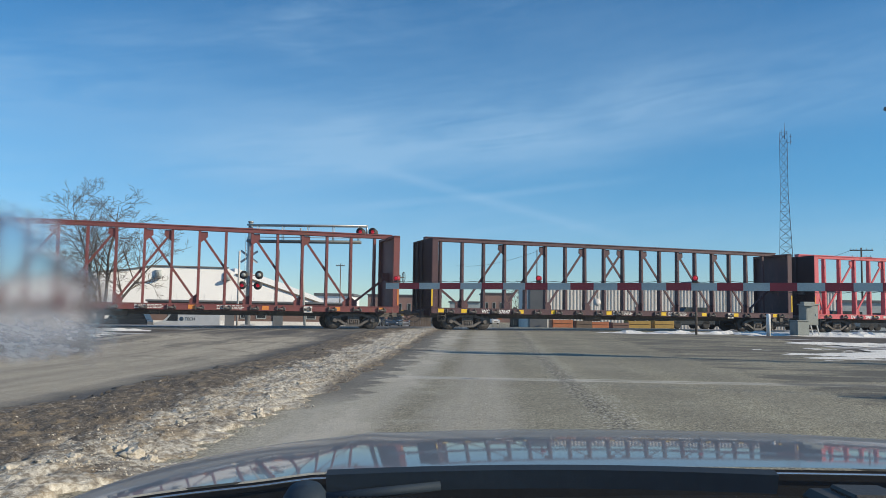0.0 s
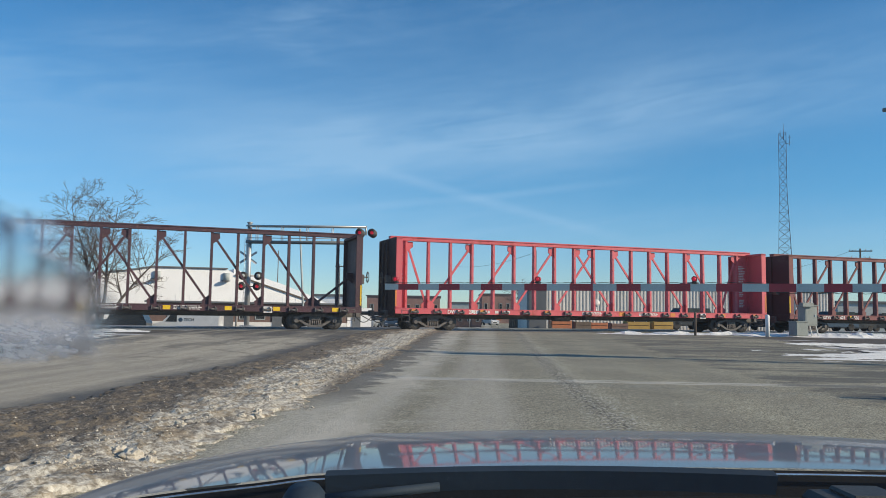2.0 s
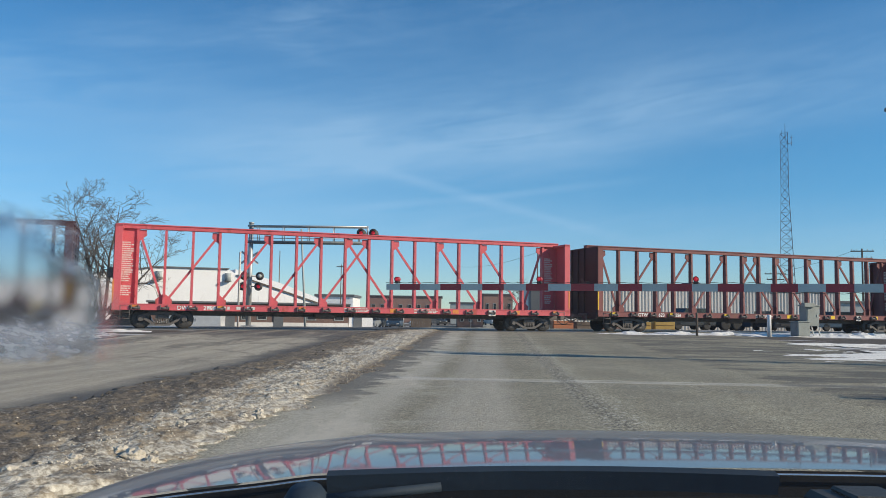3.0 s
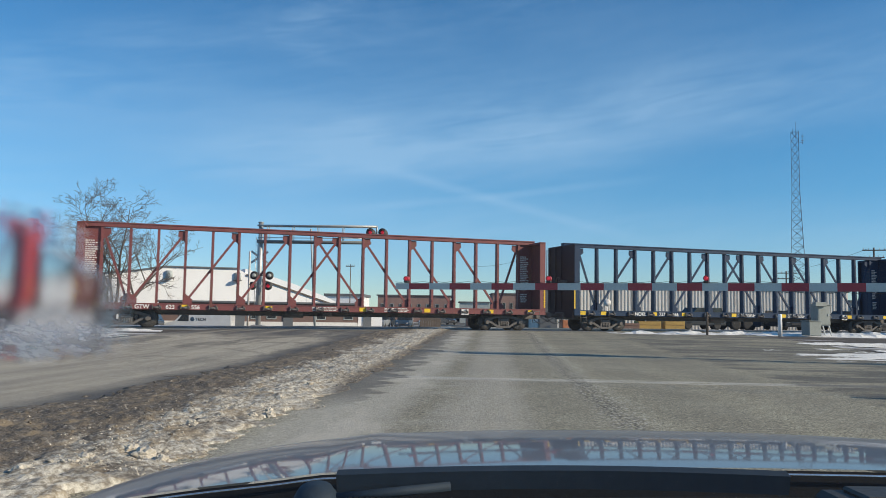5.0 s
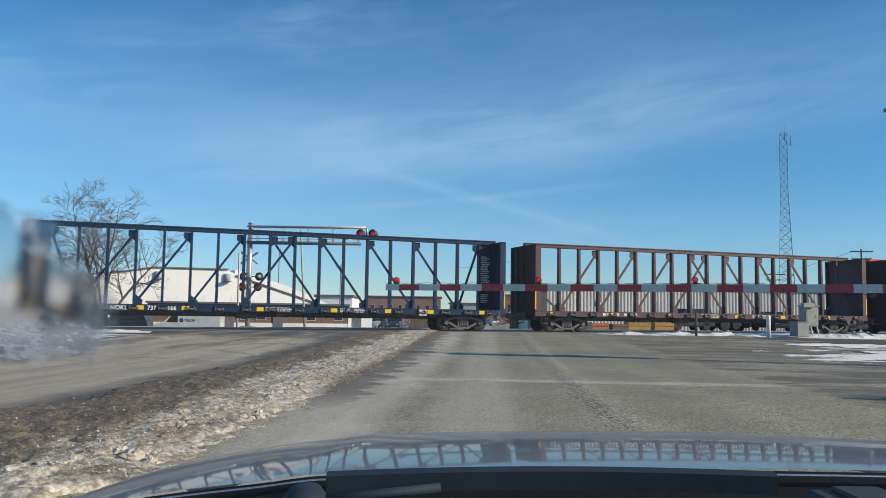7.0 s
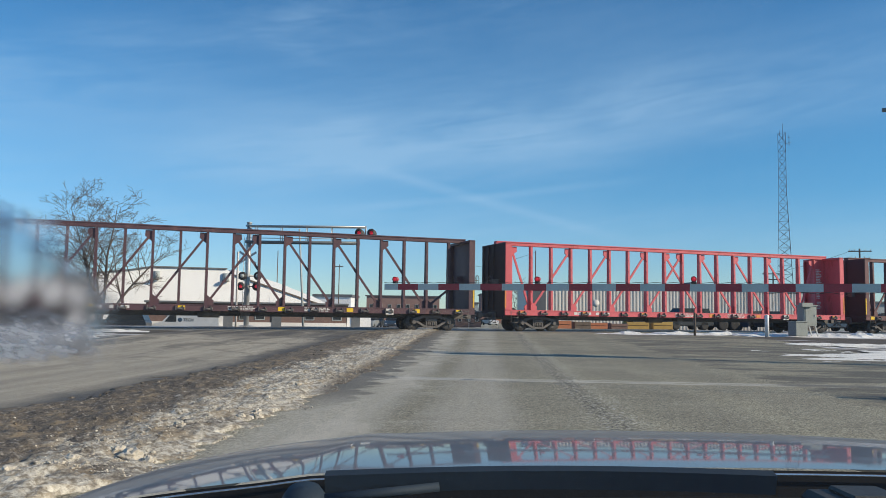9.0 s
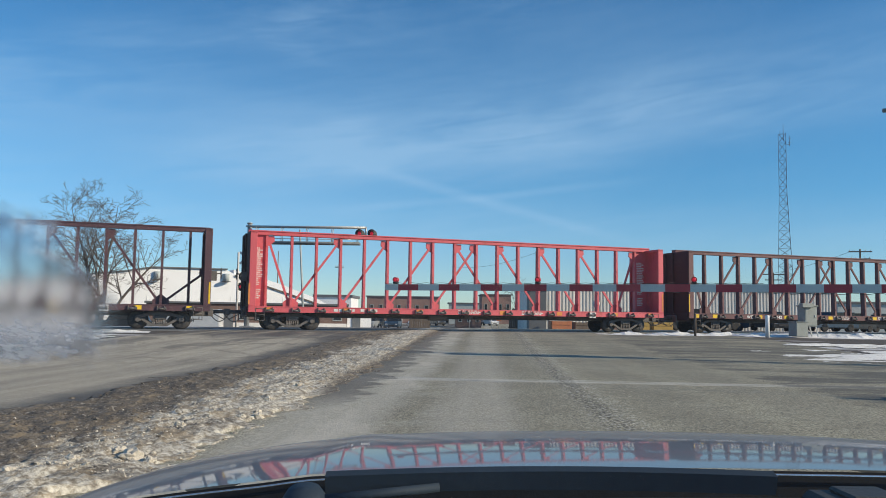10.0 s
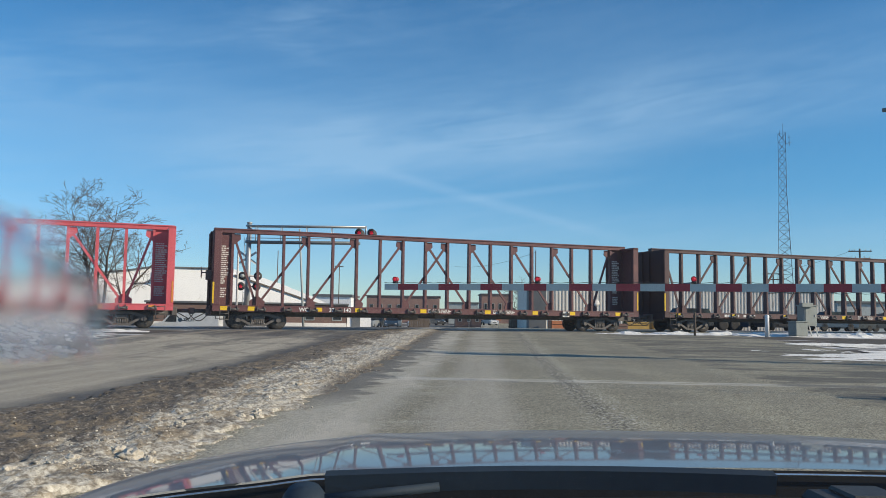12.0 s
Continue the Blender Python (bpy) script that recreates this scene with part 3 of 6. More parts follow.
    out["panel"] = mesh_of("end_panel", bm, STEEL_DARK)
    bm = bmesh.new()
    box(bm, 0.04, LEN - 0.04, -0.21, 0.21, TOP + 0.10, TOP + 0.16, 0.01)
    box(bm, 0.34, LEN - 0.34, -0.17, -0.13, TOP - 0.06, TOP + 0.10)
    box(bm, 0.34, LEN - 0.34, 0.13, 0.17, TOP - 0.06, TOP + 0.10)
    for x in (0.04, LEN - 0.34):
        box(bm, x, x + 0.3, -0.17, 0.17, TOP + 0.006, TOP + 0.10)
    out["chord"] = mesh_of("top_chord", bm, STEEL_DARK)
    # post: web and two flanges, wider at the foot
    bm = bmesh.new()
    z0, z1 = 1.09, TOP - 0.04
    for s in (-1, 1):
        a, b = 0.17, 0.12
        vs = [bm.verts.new(p) for p in ((-0.06, s * a, z0), (0.06, s * a, z0), (0.06, s * (a - 0.025), z0), (-0.06, s * (a - 0.025), z0),
                                        (-0.06, s * b, z1), (0.06, s * b, z1), (0.06, s * (b - 0.025), z1), (-0.06, s * (b - 0.025), z1))]
        for f in ((0, 1, 2, 3), (4, 5, 6, 7), (0, 1, 5, 4), (1, 2, 6, 5), (2, 3, 7, 6), (3, 0, 4, 7)):
            bm.faces.new([vs[i] for i in f])
    vs = [bm.verts.new(p) for p in ((-0.045, -0.146, z0), (-0.045, 0.146, z0), (-0.045, 0.096, z1), (-0.045, -0.096, z1),
                                    (0.045, -0.146, z0), (0.045, 0.146, z0), (0.045, 0.096, z1), (0.045, -0.096, z1))]
    for f in ((0, 1, 2, 3), (4, 5, 6, 7), (0, 1, 5, 4), (1, 2, 6, 5), (2, 3, 7, 6), (3, 0, 4, 7)):
        bm.faces.new([vs[i] for i in f])
    for i in range(6):
        z = 1.5 + i * 0.65
        w = 0.17 - 0.05 * (z - z0) / (z1 - z0)
        for s in (-1, 1):
            box(bm, -0.03, 0.03, s * (w + 0.005) - 0.012, s * (w + 0.005) + 0.012, z - 0.04, z + 0.04)
    out["post"] = mesh_of("post", bm, STEEL_DARK)

    def diagonal(x0, zz0, x1, zz1):
        b = bmesh.new()
        beam(b, (x0, 0, zz0), (x1, 0, zz1), 0.11, 0.07)
        d = 1 if x1 > x0 else -1
        for x, z, up in ((x0, zz0, zz0 < zz1), (x1, zz1, zz1 < zz0)):
            e = d if x == x0 else -d
            v = -1 if not up else 1
            pts = ((x - e * 0.08, z - v * 0.12), (x + e * 0.30, z - v * 0.12), (x + e * 0.32, z + v * 0.14), (x - e * 0.02, z + v * 0.42))
            ring = [[b.verts.new((p[0], y, p[1])) for p in pts] for y in (-0.04, 0.04)]
            b.faces.new(ring[0])
            b.faces.new(ring[1][::-1])
            for i in range(4):
                b.faces.new((ring[0][i], ring[0][(i + 1) % 4], ring[1][(i + 1) % 4], ring[1][i]))
        return mesh_of("diagonal", b, STEEL_DARK)

    lo, hi = 1.20, TOP - 0.22
    out["struts"] = [diagonal(POSTS[1] - 0.06, lo, 0.18, 2.75), diagonal(POSTS[16] + 0.06, lo, LEN - 0.18, 2.75)]
    out["diagonals"] = [diagonal(POSTS[a] + 0.06, lo, POSTS[b] - 0.06, hi) for a, b in RISE] + [diagonal(POSTS[a] + 0.06, hi, POSTS[b] - 0.06, lo) for a, b in FALL]
    # winch with its ratchet under the deck edge
    bm = bmesh.new()
    rod(bm, (-0.16, -0.09, 0.93), (0.16, -0.09, 0.93), 0.05, n=8)
    for x in (-0.17, 0.13):
        box(bm, x, x + 0.04, -0.15, -0.02, 0.86, 1.07, 0.01)
    rod(bm, (0.18, -0.09, 0.93), (0.24, -0.09, 0.93), 0.075, n=8)
    out["winch"] = mesh_of("winch", bm, STEEL_DARK)
    bm = bmesh.new()
    box(bm, -0.16, 0.16, -0.008, 0.0, -0.095, 0.095)
    out["reflector"] = mesh_of("reflector", bm, YELLOW)
    bm = bmesh.new()
    box(bm, -0.20, 0.20, -0.012, 0.0, -0.15, 0.15)
    out["placard"] = mesh_of("placard", bm, STENCIL)
    bm = bmesh.new()
    rod(bm, (-0.9, 0, 0.83), (-0.2, 0, 0.83), 0.09, n=8)
    box(bm, -0.98, -0.72, -0.16, 0.14, 0.68, 0.98, 0.04)
    rod(bm, (-0.2, 0.35, 0.75), (-0.75, 0.4, 0.45), 0.025, n=6)
    box(bm, -0.2, 0.05, -0.45, 0.45, 0.6, 1.0, 0.02)
    # slack air hose
    prev = Vector((-0.1, -0.42, 0.72))
    for i in range(1, 11):
        f = i / 10
        p = Vector((-0.1 - 0.85 * f, -0.42 + 0.3 * f, 0.72 - 0.05 * f - 0.34 * math.sin(math.pi * f)))
        rod(bm, prev, p, 0.024, n=6, caps=False)
        prev = p
    out["coupler"] = mesh_of("coupler", bm, STEEL_DARK)
    bm = bmesh.new()
    for i in range(3):
        rod(bm, (0.0, -0.03, 0.45 + i * 0.28), (0.40, -0.03, 0.45 + i * 0.28), 0.014, n=6)
    for x in (0.0, 0.40):
        rod(bm, (x, -0.03, 0.42), (x, -0.03, 1.05), 0.016, n=6)
    out["step"] = mesh_of("sill_step", bm, STEEL_DARK)
    bm = bmesh.new()
    box(bm, -0.02, 0.0, 0.0, 0.012, 0, 1.0)
    out["edge_tape"] = mesh_of("edge_tape", bm, YELLOW)
    bm = bmesh.new()
    rod(bm, (9.3, -0.55, 0.72), (10.3, -0.55, 0.72), 0.2, n=14)
    rod(bm, (8.0, -0.7, 0.8), (14.0, -0.7, 0.78), 0.022, n=6)
    box(bm, 11.2, 11.7, -0.8, -0.4, 0.62, 0.95, 0.03)
    out["brake_gear"] = mesh_of("brake_gear", bm, STEEL_DARK)
    # stencilled lines on the end panels and along the sill: bars, too small to read
    rng = random.Random(4)
    bm = bmesh.new()
    z = 4.0
    while z > 1.5:
        if rng.random() < 0.14:
            z -= 0.16
        w = 0.36 + rng.random() * 0.2
        x = 0.0
        while x < w:
            seg = 0.06 + rng.random() * 0.12
            box(bm, x, min(x + seg, w), -0.004, 0.0, z - 0.030, z + 0.030)
            x += seg + 0.022
        z -= 0.10
    out["lines"] = mesh_of("stencil_lines", bm, STENCIL)
    bm = bmesh.new()
    x = 0.0
    while x < 2.2:
        seg = 0.10 + rng.random() * 0.10
        box(bm, x, x + seg, -0.004, 0.0, 0.0, 0.14)
        x += seg + (0.05 if rng.random() < 0.75 else 0.3)
    out["marks"] = mesh_of("reporting_marks", bm, STENCIL)
    bm = bmesh.new()
    for r in range(3):
        x = 0.0
        while x < 1.1:
            seg = 0.05 + rng.random() * 0.12
            box(bm, x, x + seg, -0.004, 0.0, r * 0.07, r * 0.07 + 0.04)
            x += seg + 0.04
    out["small_marks"] = mesh_of("small_stencils", bm, STENCIL)
    out["truck"] = truck_mesh()
    out["wheelset"] = wheelset_mesh()
    return out


M = car_meshes()
CARS, WHEELSETS = [], []


def painted(ob, mat):
    """The object's own paint over a shared mesh."""
    ob.material_slots[0].link = "OBJECT"
    ob.material_slots[0].material = mat
    return ob


def lumber_car(index, paint, label, tape, tape_spots, lettered=False, strutted=False):
    mat = PAINTS[paint]
    car = thing("centerbeam_flatcar", TRACK_M, label, "railway car", "cars of the passing train")

    def put(name, key, x=0.0, y=0.0, z=0.0, rz=0.0, mat_=None, label_="", under=None):
        ob = part(name, M[key], None, under or car, label_)
        ob.matrix_basis = pose(x, y + math.copysign(WIDER if 1.3 < abs(y) < HW else 0, y), z, 0, 0, rz)
        if mat_:
            painted(ob, mat_)
        return ob

    put("deck", "deck")
    put("side_sill", "sill", 0, -1.32, mat_=mat)
    put("side_sill", "sill", LEN, 1.32, 0, 180, mat)
    put("center_sill", "centre_sill")
    for i in range(1, 10):
        put("cross_bearer", "bearer", 2.0 + i * 1.9)
    for x, rz in ((0.0, 0), (LEN, 180)):
        b = put("bulkhead", "bulkhead", x, 0, 0, rz, mat)
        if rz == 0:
            put("end_plate", "stiffeners", x, 0, 0, rz, label_="ribbed end plate coloured dark for its shade")
        p = b if strutted else put("end_panel", "panel", x, 0, 0, rz, mat)
        for tx, ty, r in () if strutted else ((0.24, -0.036, 0), (0.88, 0.036, 180)):
            tagged(put("stencil_lines", "lines", tx, ty, 0, r, under=p, label_="rows of small white stencilled lines"), kind="stuff")
        put("coupler", "coupler", x, 0, 0, rz)
        put("sill_step", "step", 0.35 if rz == 0 else LEN - 0.35, -1.33 if rz == 0 else 1.33, 0, rz)
        put("sill_step", "step", LEN - 0.75 if rz == 0 else 0.75, -1.33 if rz == 0 else 1.33, 0, rz)
    put("top_chord", "chord", mat_=mat)
    for x in POSTS:
        put("post", "post", x, mat_=mat)
    braces = M["diagonals"][:4] + M["diagonals"][6:] + M["struts"] if strutted else M["diagonals"]
    for me in braces:
        d = part("diagonal", me, None, car)
        painted(d, mat)
    for i, x in enumerate(POSTS):
        put("winch", "winch", x + 0.02, -1.325)
        put("winch", "winch", x, 1.345, 0, 180)
    for x in tape_spots:
        for y, rz in ((-1.364, 0), (1.364, 180)):
            painted(put("reflector", "reflector", x, y, 0.975, rz), tape)
    for x in (0.05, LEN - 0.03):
        e = put("edge_tape", "edge_tape", x, -HW - 0.014, 1.2)
        e.scale = (3.5, 1, 1)
        painted(e, tape)
    put("placard", "placard", 18.47, -1.375, 0.93, label_="pale worn placard")
    if not lettered:
        tagged(put("reporting_marks", "marks", 4.1, -1.366, 0.91), kind="stuff")
    tagged(put("small_stencils", "small_marks", 10.6, -1.366, 0.89), kind="stuff")
    tagged(put("small_stencils", "small_marks", 14.2, -1.366, 0.89), kind="stuff")
    put("brake_gear", "brake_gear")
    if strutted:
        put("brake_wheel", "brake_wheel", LEN, -0.55, 2.66, 180)
    else:
        put("brake_wheel", "brake_wheel", 0, -0.55, 2.66)
    for x in (LEN / 2 - 9.36, LEN / 2 + 9.32):
        tr = put("truck", "truck", x, 0, 0, label_="cast steel truck dark with brake dust")
        for ax in (-0.95, 0.95):
            w = part("wheelset", M["wheelset"], None, tr)
            w.matrix_basis = pose(ax, 0, 0.42)
            WHEELSETS.append((w, ax))
    CARS.append((car, index))
    return car


SPOTS_A = [0.51, 1.78, 5.0, 6.96, 10.35, 13.9, 16.64, 18.88, 21.72]
SPOTS_B = [0.91, 4.67, 8.53, 13.09, 16.44, 19.89, 22.12]
RUSTY = "rust-red steel centerbeam lumber flatcar, empty and weathered"
lumber_car(-2, "oxide_brown", "oxide-brown steel centerbeam lumber flatcar, empty", YELLOW, SPOTS_B)
lumber_car(-1, "rust_red", RUSTY, ORANGE_TAPE, SPOTS_B, strutted=True)
old = lumber_car(0, "dark_maroon", "dull dark maroon centerbeam lumber flatcar with yellow tape", YELLOW, SPOTS_A, True, True)
red = lumber_car(1, "bright_red", "bright red centerbeam lumber flatcar with orange tape", ORANGE_TAPE, SPOTS_B)
rusty = lumber_car(2, "rust_red", RUSTY, YELLOW, SPOTS_B, True)
navy = lumber_car(3, "navy", "dark navy centerbeam lumber flatcar with white lettering", YELLOW, SPOTS_A, True)
lumber_car(4, "grey_brown", "dull maroon-brown centerbeam lumber flatcar, rust-streaked", YELLOW, SPOTS_B, strutted=True)
lumber_car(5, "bright_red", "bright red centerbeam lumber flatcar with orange tape", ORANGE_TAPE, SPOTS_B)
brown = lumber_car(6, "oxide_brown", "faded oxide-brown centerbeam lumber flatcar with yellow tape", YELLOW, SPOTS_A, True)
lumber_car(7, "dark_brown", "dark brown centerbeam lumber flatcar, dusty and empty", YELLOW, SPOTS_B)
lumber_car(8, "oxide_brown", "oxide-brown steel centerbeam lumber flatcar, empty", YELLOW, SPOTS_A)
for car, words in ((navy, (("NOKL", 3.74), ("737", 5.30), ("166", 6.17))), (rusty, (("GTW", 2.54), ("623", 3.88), ("556", 4.99))), (brown, (("WC", 4.04), ("37", 5.50), ("142", 6.21))), (old, (("WC", 2.76), ("37647", 3.72))), (red, (("DWC", 2.78), ("27564", 3.95)))):
    for word, x in words:
        writing(word, 0.265, LETTER_WHITE, car, pose(x, -1.51, 0.875, 90, 0, 0))


# ---- flashing-light signals and the gate ----
def signal_head(parent, x, y, z, face, lit, case=BLACK_PAINT, size=0.25):
    """Round black background, hood and red lens; face: +1 looks along -y of the thing, -1 along +y."""
    bm = bmesh.new()
    lathe(bm, [(0.0, 0), (size, 0.0), (size, 0.02), (0.0, 0.02)], (x, y, z), (0, -face, 0), 20)
    bg = part("background_disc", bm, BLACK_PAINT, parent)
    bm = bmesh.new()
    lathe(bm, [(0.0, 0), (0.105, 0.0), (0.10, 0.025), (0.06, 0.045), (0.0, 0.05)], (x, y - face * 0.02, z), (0, -face, 0), 16)
    part("lens", bm, SIGNAL_RED if lit else SIGNAL_DIM, bg, "red signal lens")
    bm = bmesh.new()
    n = 10
    ring = []
    for j, d in enumerate((0.02, 0.26)):
        a0, a1 = (0.0, math.pi) if j == 0 else (0.5, math.pi - 0.5)
        ring.append([bm.verts.new((x + 0.13 * math.cos(a0 + (a1 - a0) * i / n), y - face * d, z + 0.13 * math.sin(a0 + (a1 - a0) * i / n))) for i in range(n + 1)])
    for i in range(n):
        bm.faces.new((ring[0][i], ring[0][i + 1], ring[1][i + 1], ring[1][i]))
    bmesh.ops.solidify(bm, geom=bm.faces[:], thickness=0.006)
    part("hood", bm, BLACK_PAINT, bg)
    bm = bmesh.new()
    lathe(bm, [(0.0, 0), (0.12, 0.0), (0.11, 0.12), (0.05, 0.16), (0.0, 0.16)], (x, y + face * 0.0, z), (0, face, 0), 14)
    part("lamp_housing", bm, case, bg)


def cantilever(m, arm_len, top, label, lights, turn=1):
    """A mast with a light truss arm along +x, red lamps at its end, lamps and a crossbuck on the mast."""
    c = thing("cantilever_signal", m, label, "railway signal", "cantilever signals")
    bm = bmesh.new()
    rod(bm, (0, 0, 0), (0, 0, top + 0.15), 0.155, 0.135, 14)
    lathe(bm, [(0.0, 0), (0.17, 0), (0.17, 0.06), (0.0, 0.09)], (0, 0, top + 0.15), (0, 0, 1), 14)
    box(bm, -0.35, 0.35, -0.35, 0.35, 0.0, 0.05, 0.01)
    part("mast", bm, GALV, c)
    for yy in (-0.22, 0.22):
        for zz, r, cut in ((top - 0.02, 0.055, 0.0), (top - 0.98, 0.085, 0.35)):
            bm = bmesh.new()
            rod(bm, (-0.15, yy, zz), (arm_len - cut, yy, zz), r, n=8)
            # shade-darkened steel on the lower tubes, and on all tubes without lamps
            part("arm_tube", bm, GALV if r < 0.07 and lights else SHADED_GALV, c)
    bm = bmesh.new()
    rod(bm, (-0.1, -0.22, top - 0.75), (arm_len - 0.3, -0.22, top - 0.75), 0.025, n=6)
    part("hand_rail", bm, GALV, c)
    k = 5
    for i in range(k):
        x = 0.45 + (arm_len - 0.95) * i / (k - 1)
        bm = bmesh.new()
        for yy in (-0.22, 0.22):
            rod(bm, (x, yy, top - 0.98), (x, yy, top), 0.025, n=6)
        rod(bm, (x, -0.22, top - 0.98), (x, 0.22, top - 0.98), 0.025, n=6)
        rod(bm, (x, -0.22, top - 0.02), (x, 0.22, top - 0.02), 0.025, n=6)
        part("cross_frame", bm, GALV, c)
    bm = bmesh.new()
    box(bm, 0.3, arm_len - 0.4, -0.2, 0.2, top - 0.95, top - 0.92)
    part("walkway", bm, SHADED_GALV, c)
    if lights:
        bm = bmesh.new()
        rod(bm, (arm_len, 0, top - 0.5), (arm_len, 0, top + 0.05), 0.05, n=8)
        part("end_post", bm, GALV, c)
    for dx, lit in lights:
        signal_head(c, arm_len + dx, -0.32, top - 0.38, 1, lit)
        signal_head(c, arm_len + dx, 0.32, top - 0.38, -1, lit)
    # lamps on the mast, both ways
    for z, dx, lit in ((2.36, -0.32, True), (2.36, 0.62, True), (2.98, -0.24, False), (2.98, 0.68, False)):
        signal_head(c, dx, -0.3, z, 1 if z < 2.6 else -1, lit, GREY_PAINT if z > 2.6 else BLACK_PAINT)
        bm = bmesh.new()
        rod(bm, (0, 0, z), (dx, -0.25, z), 0.03, n=6)
        part("lamp_bracket", bm, BLACK_PAINT, c)
    for s in (-1, 1):
        bm = bmesh.new()
        beam(bm, (-0.5 * s, 0.24, 3.75), (0.5 * s, 0.24, 4.45), 0.13, 0.012)
        x = part("crossbuck_board", bm, STENCIL, c, "white crossbuck board")
        x.rotation_euler = (0, 0, radians(24))
    bm = bmesh.new()
    for i in range(14):
        rod(bm, (-0.22, -0.18, 0.6 + i * 0.35), (-0.22, 0.18, 0.6 + i * 0.35), 0.012, n=5)
    for y in (-0.18, 0.18):
        rod(bm, (-0.22, y, 0.5), (-0.22, y, 5.3), 0.015, n=5)
    part("ladder", bm, GALV, c)
    return c


cantilever(pose(-11.6, 47.85, 0.28, 0, 0, -2), 7.0, 6.0, "galvanised cantilever signal with red lamps beyond the track", ((-0.35, True), (0.38, True)))
cantilever(pose(17.2, 19.61, 0.0, 0, 0, 177), 6.02, 6.57, "galvanised cantilever signal mast beside the road", ())


def crossing_gate():
    a, b = Vector((-1.105, 15.50, 1.66)), Vector((10.0, 11.59, 1.69))
    L = (b - a).length
    g = thing("crossing_gate", Matrix.Translation((b.x, b.y, 0.03)) @ Matrix.Rotation(math.atan2(a.y - b.y, a.x - b.x), 4, "Z"),
              "lowered red and silver striped crossing gate with small red lamps", "crossing gate")
    bm = bmesh.new()
    rod(bm, (0, 0.35, -0.05), (0, 0.35, 1.8), 0.09, n=14)
    part("mast", bm, GALV, g)
    bm = bmesh.new()
    box(bm, -0.22, 0.22, 0.02, 0.62, 0.75, 1.45, 0.03)
    part("drive_case", bm, GREY_PAINT, g)
    bm = bmesh.new()
    box(bm, -1.2, -0.3, -0.12, -0.04, 1.45, 1.75, 0.02)
    part("counterweight", bm, GREY_PAINT, g)
    stripe = 0.412
    n = int(L / stripe)
    for i in range(n + 1):
        x1 = L if i == 0 else L - 0.28 - (i - 1) * stripe
        x0 = max(-0.3, x1 - (0.28 if i == 0 else stripe))
        bm = bmesh.new()
        w = 0.058 + 0.014 * (1 - x0 / L)
        box(bm, x0, x1, -0.02, 0.02, 1.67 - w, 1.67 + w)
        part("arm_stripe", bm, ARM_RED if i % 2 == 1 else ARM_WHITE, g, "red stripe" if i % 2 == 1 else "silver stripe")
    # the lamp cable, clipped along the arm in small waves
    bm = bmesh.new()
    prev = None
    for i in range(190):
        x = L * i / 189
        p = Vector((x, 0.03, 1.75 + 0.006 * math.sin(i * 1.3) if x > L * 0.42 else 1.585 + 0.012 * math.sin(i * 1.1)))
        if prev is not None and abs(p.z - prev.z) < 0.1:
            rod(bm, prev, p, 0.0045, n=4, caps=False)
        prev = p
    part("lamp_cable", bm, BLACK_PAINT, g)
    for x, lit in ((L - 0.22, True), (L - 3.0, True), (L - 5.70, True)):
        bm = bmesh.new()
        box(bm, x - 0.045, x + 0.045, -0.05, 0.05, 1.735, 1.775, 0.01)
        lamp = part("arm_lamp", bm, BLACK_PAINT, g)
        for s in (-1, 1):
            bm = bmesh.new()
            lathe(bm, [(0.0, 0.03), (0.034, 0.03), (0.03, 0.045), (0.015, 0.056), (0.0, 0.058)], (x, s * 0.005, 1.815), (0, s, 0), 12)
            part("lens", bm, SIGNAL_RED, lamp, "red lamp lens")
            bm = bmesh.new()
            lathe(bm, [(0.0, 0), (0.04, 0.0), (0.048, 0.032), (0.048, 0.05), (0.040, 0.05), (0.038, 0.034), (0.0, 0.028)], (x, s * 0.003, 1.815), (0, s, 0), 14)
            part("bezel", bm, ARM_RED, lamp, "dull red lamp bezel")


crossing_gate()


# ---- trackside things ----
def signal_cabinet():
    c = thing("signal_cabinet", pose(19.0, 42.01, 0.31, 0, 0, 16), "pale grey signal cabinet on steel legs beside the track", "signal cabinet")
    bm = bmesh.new()
    box(bm, -0.28, 0.5, -0.25, 0.3, 0.52, 1.58, 0.02)
    box(bm, -0.33, 0.55, -0.30, 0.35, 1.56, 1.62, 0.01)
    part("case", bm, CABINET, c)
    bm = bmesh.new()
    box(bm, -0.22, 0.45, -0.268, -0.25, 0.58, 1.5, 0.008)
    d = part("door", bm, CABINET, c)
    bm = bmesh.new()
    box(bm, 0.32, 0.36, -0.30, -0.266, 1.0, 1.12, 0.005)
    part("handle", bm, GALV, d)
    for x in (-0.2, 0.42):
        for y in (-0.2, 0.25):
            bm = bmesh.new()
            beam(bm, (x, y, 0.54), (x + (0.16 if x > 0 else 0), y, 0.0), 0.05, 0.05)
            part("leg", bm, GALV, c)
    bm = bmesh.new()
    box(bm, -0.55, 0.15, -0.42, -0.16, 1.50, 1.72, 0.02)
    part("meter_box", bm, CABINET, c)
    b = thing("relay_box", pose(18.45, 41.55, 0.31, 0, 0, 16), "low pale grey relay box standing on snow", "relay box")
    bm = bmesh.new()
    box(bm, -0.45, 0.3, -0.3, 0.3, 0.0, 0.72, 0.03)
    part("case", bm, CABINET, b)
    bm = bmesh.new()
    box(bm, -0.48, 0.33, -0.33, 0.33, 0.72, 0.77, 0.01)
    part("lid", bm, CABINET, b)


signal_cabinet()


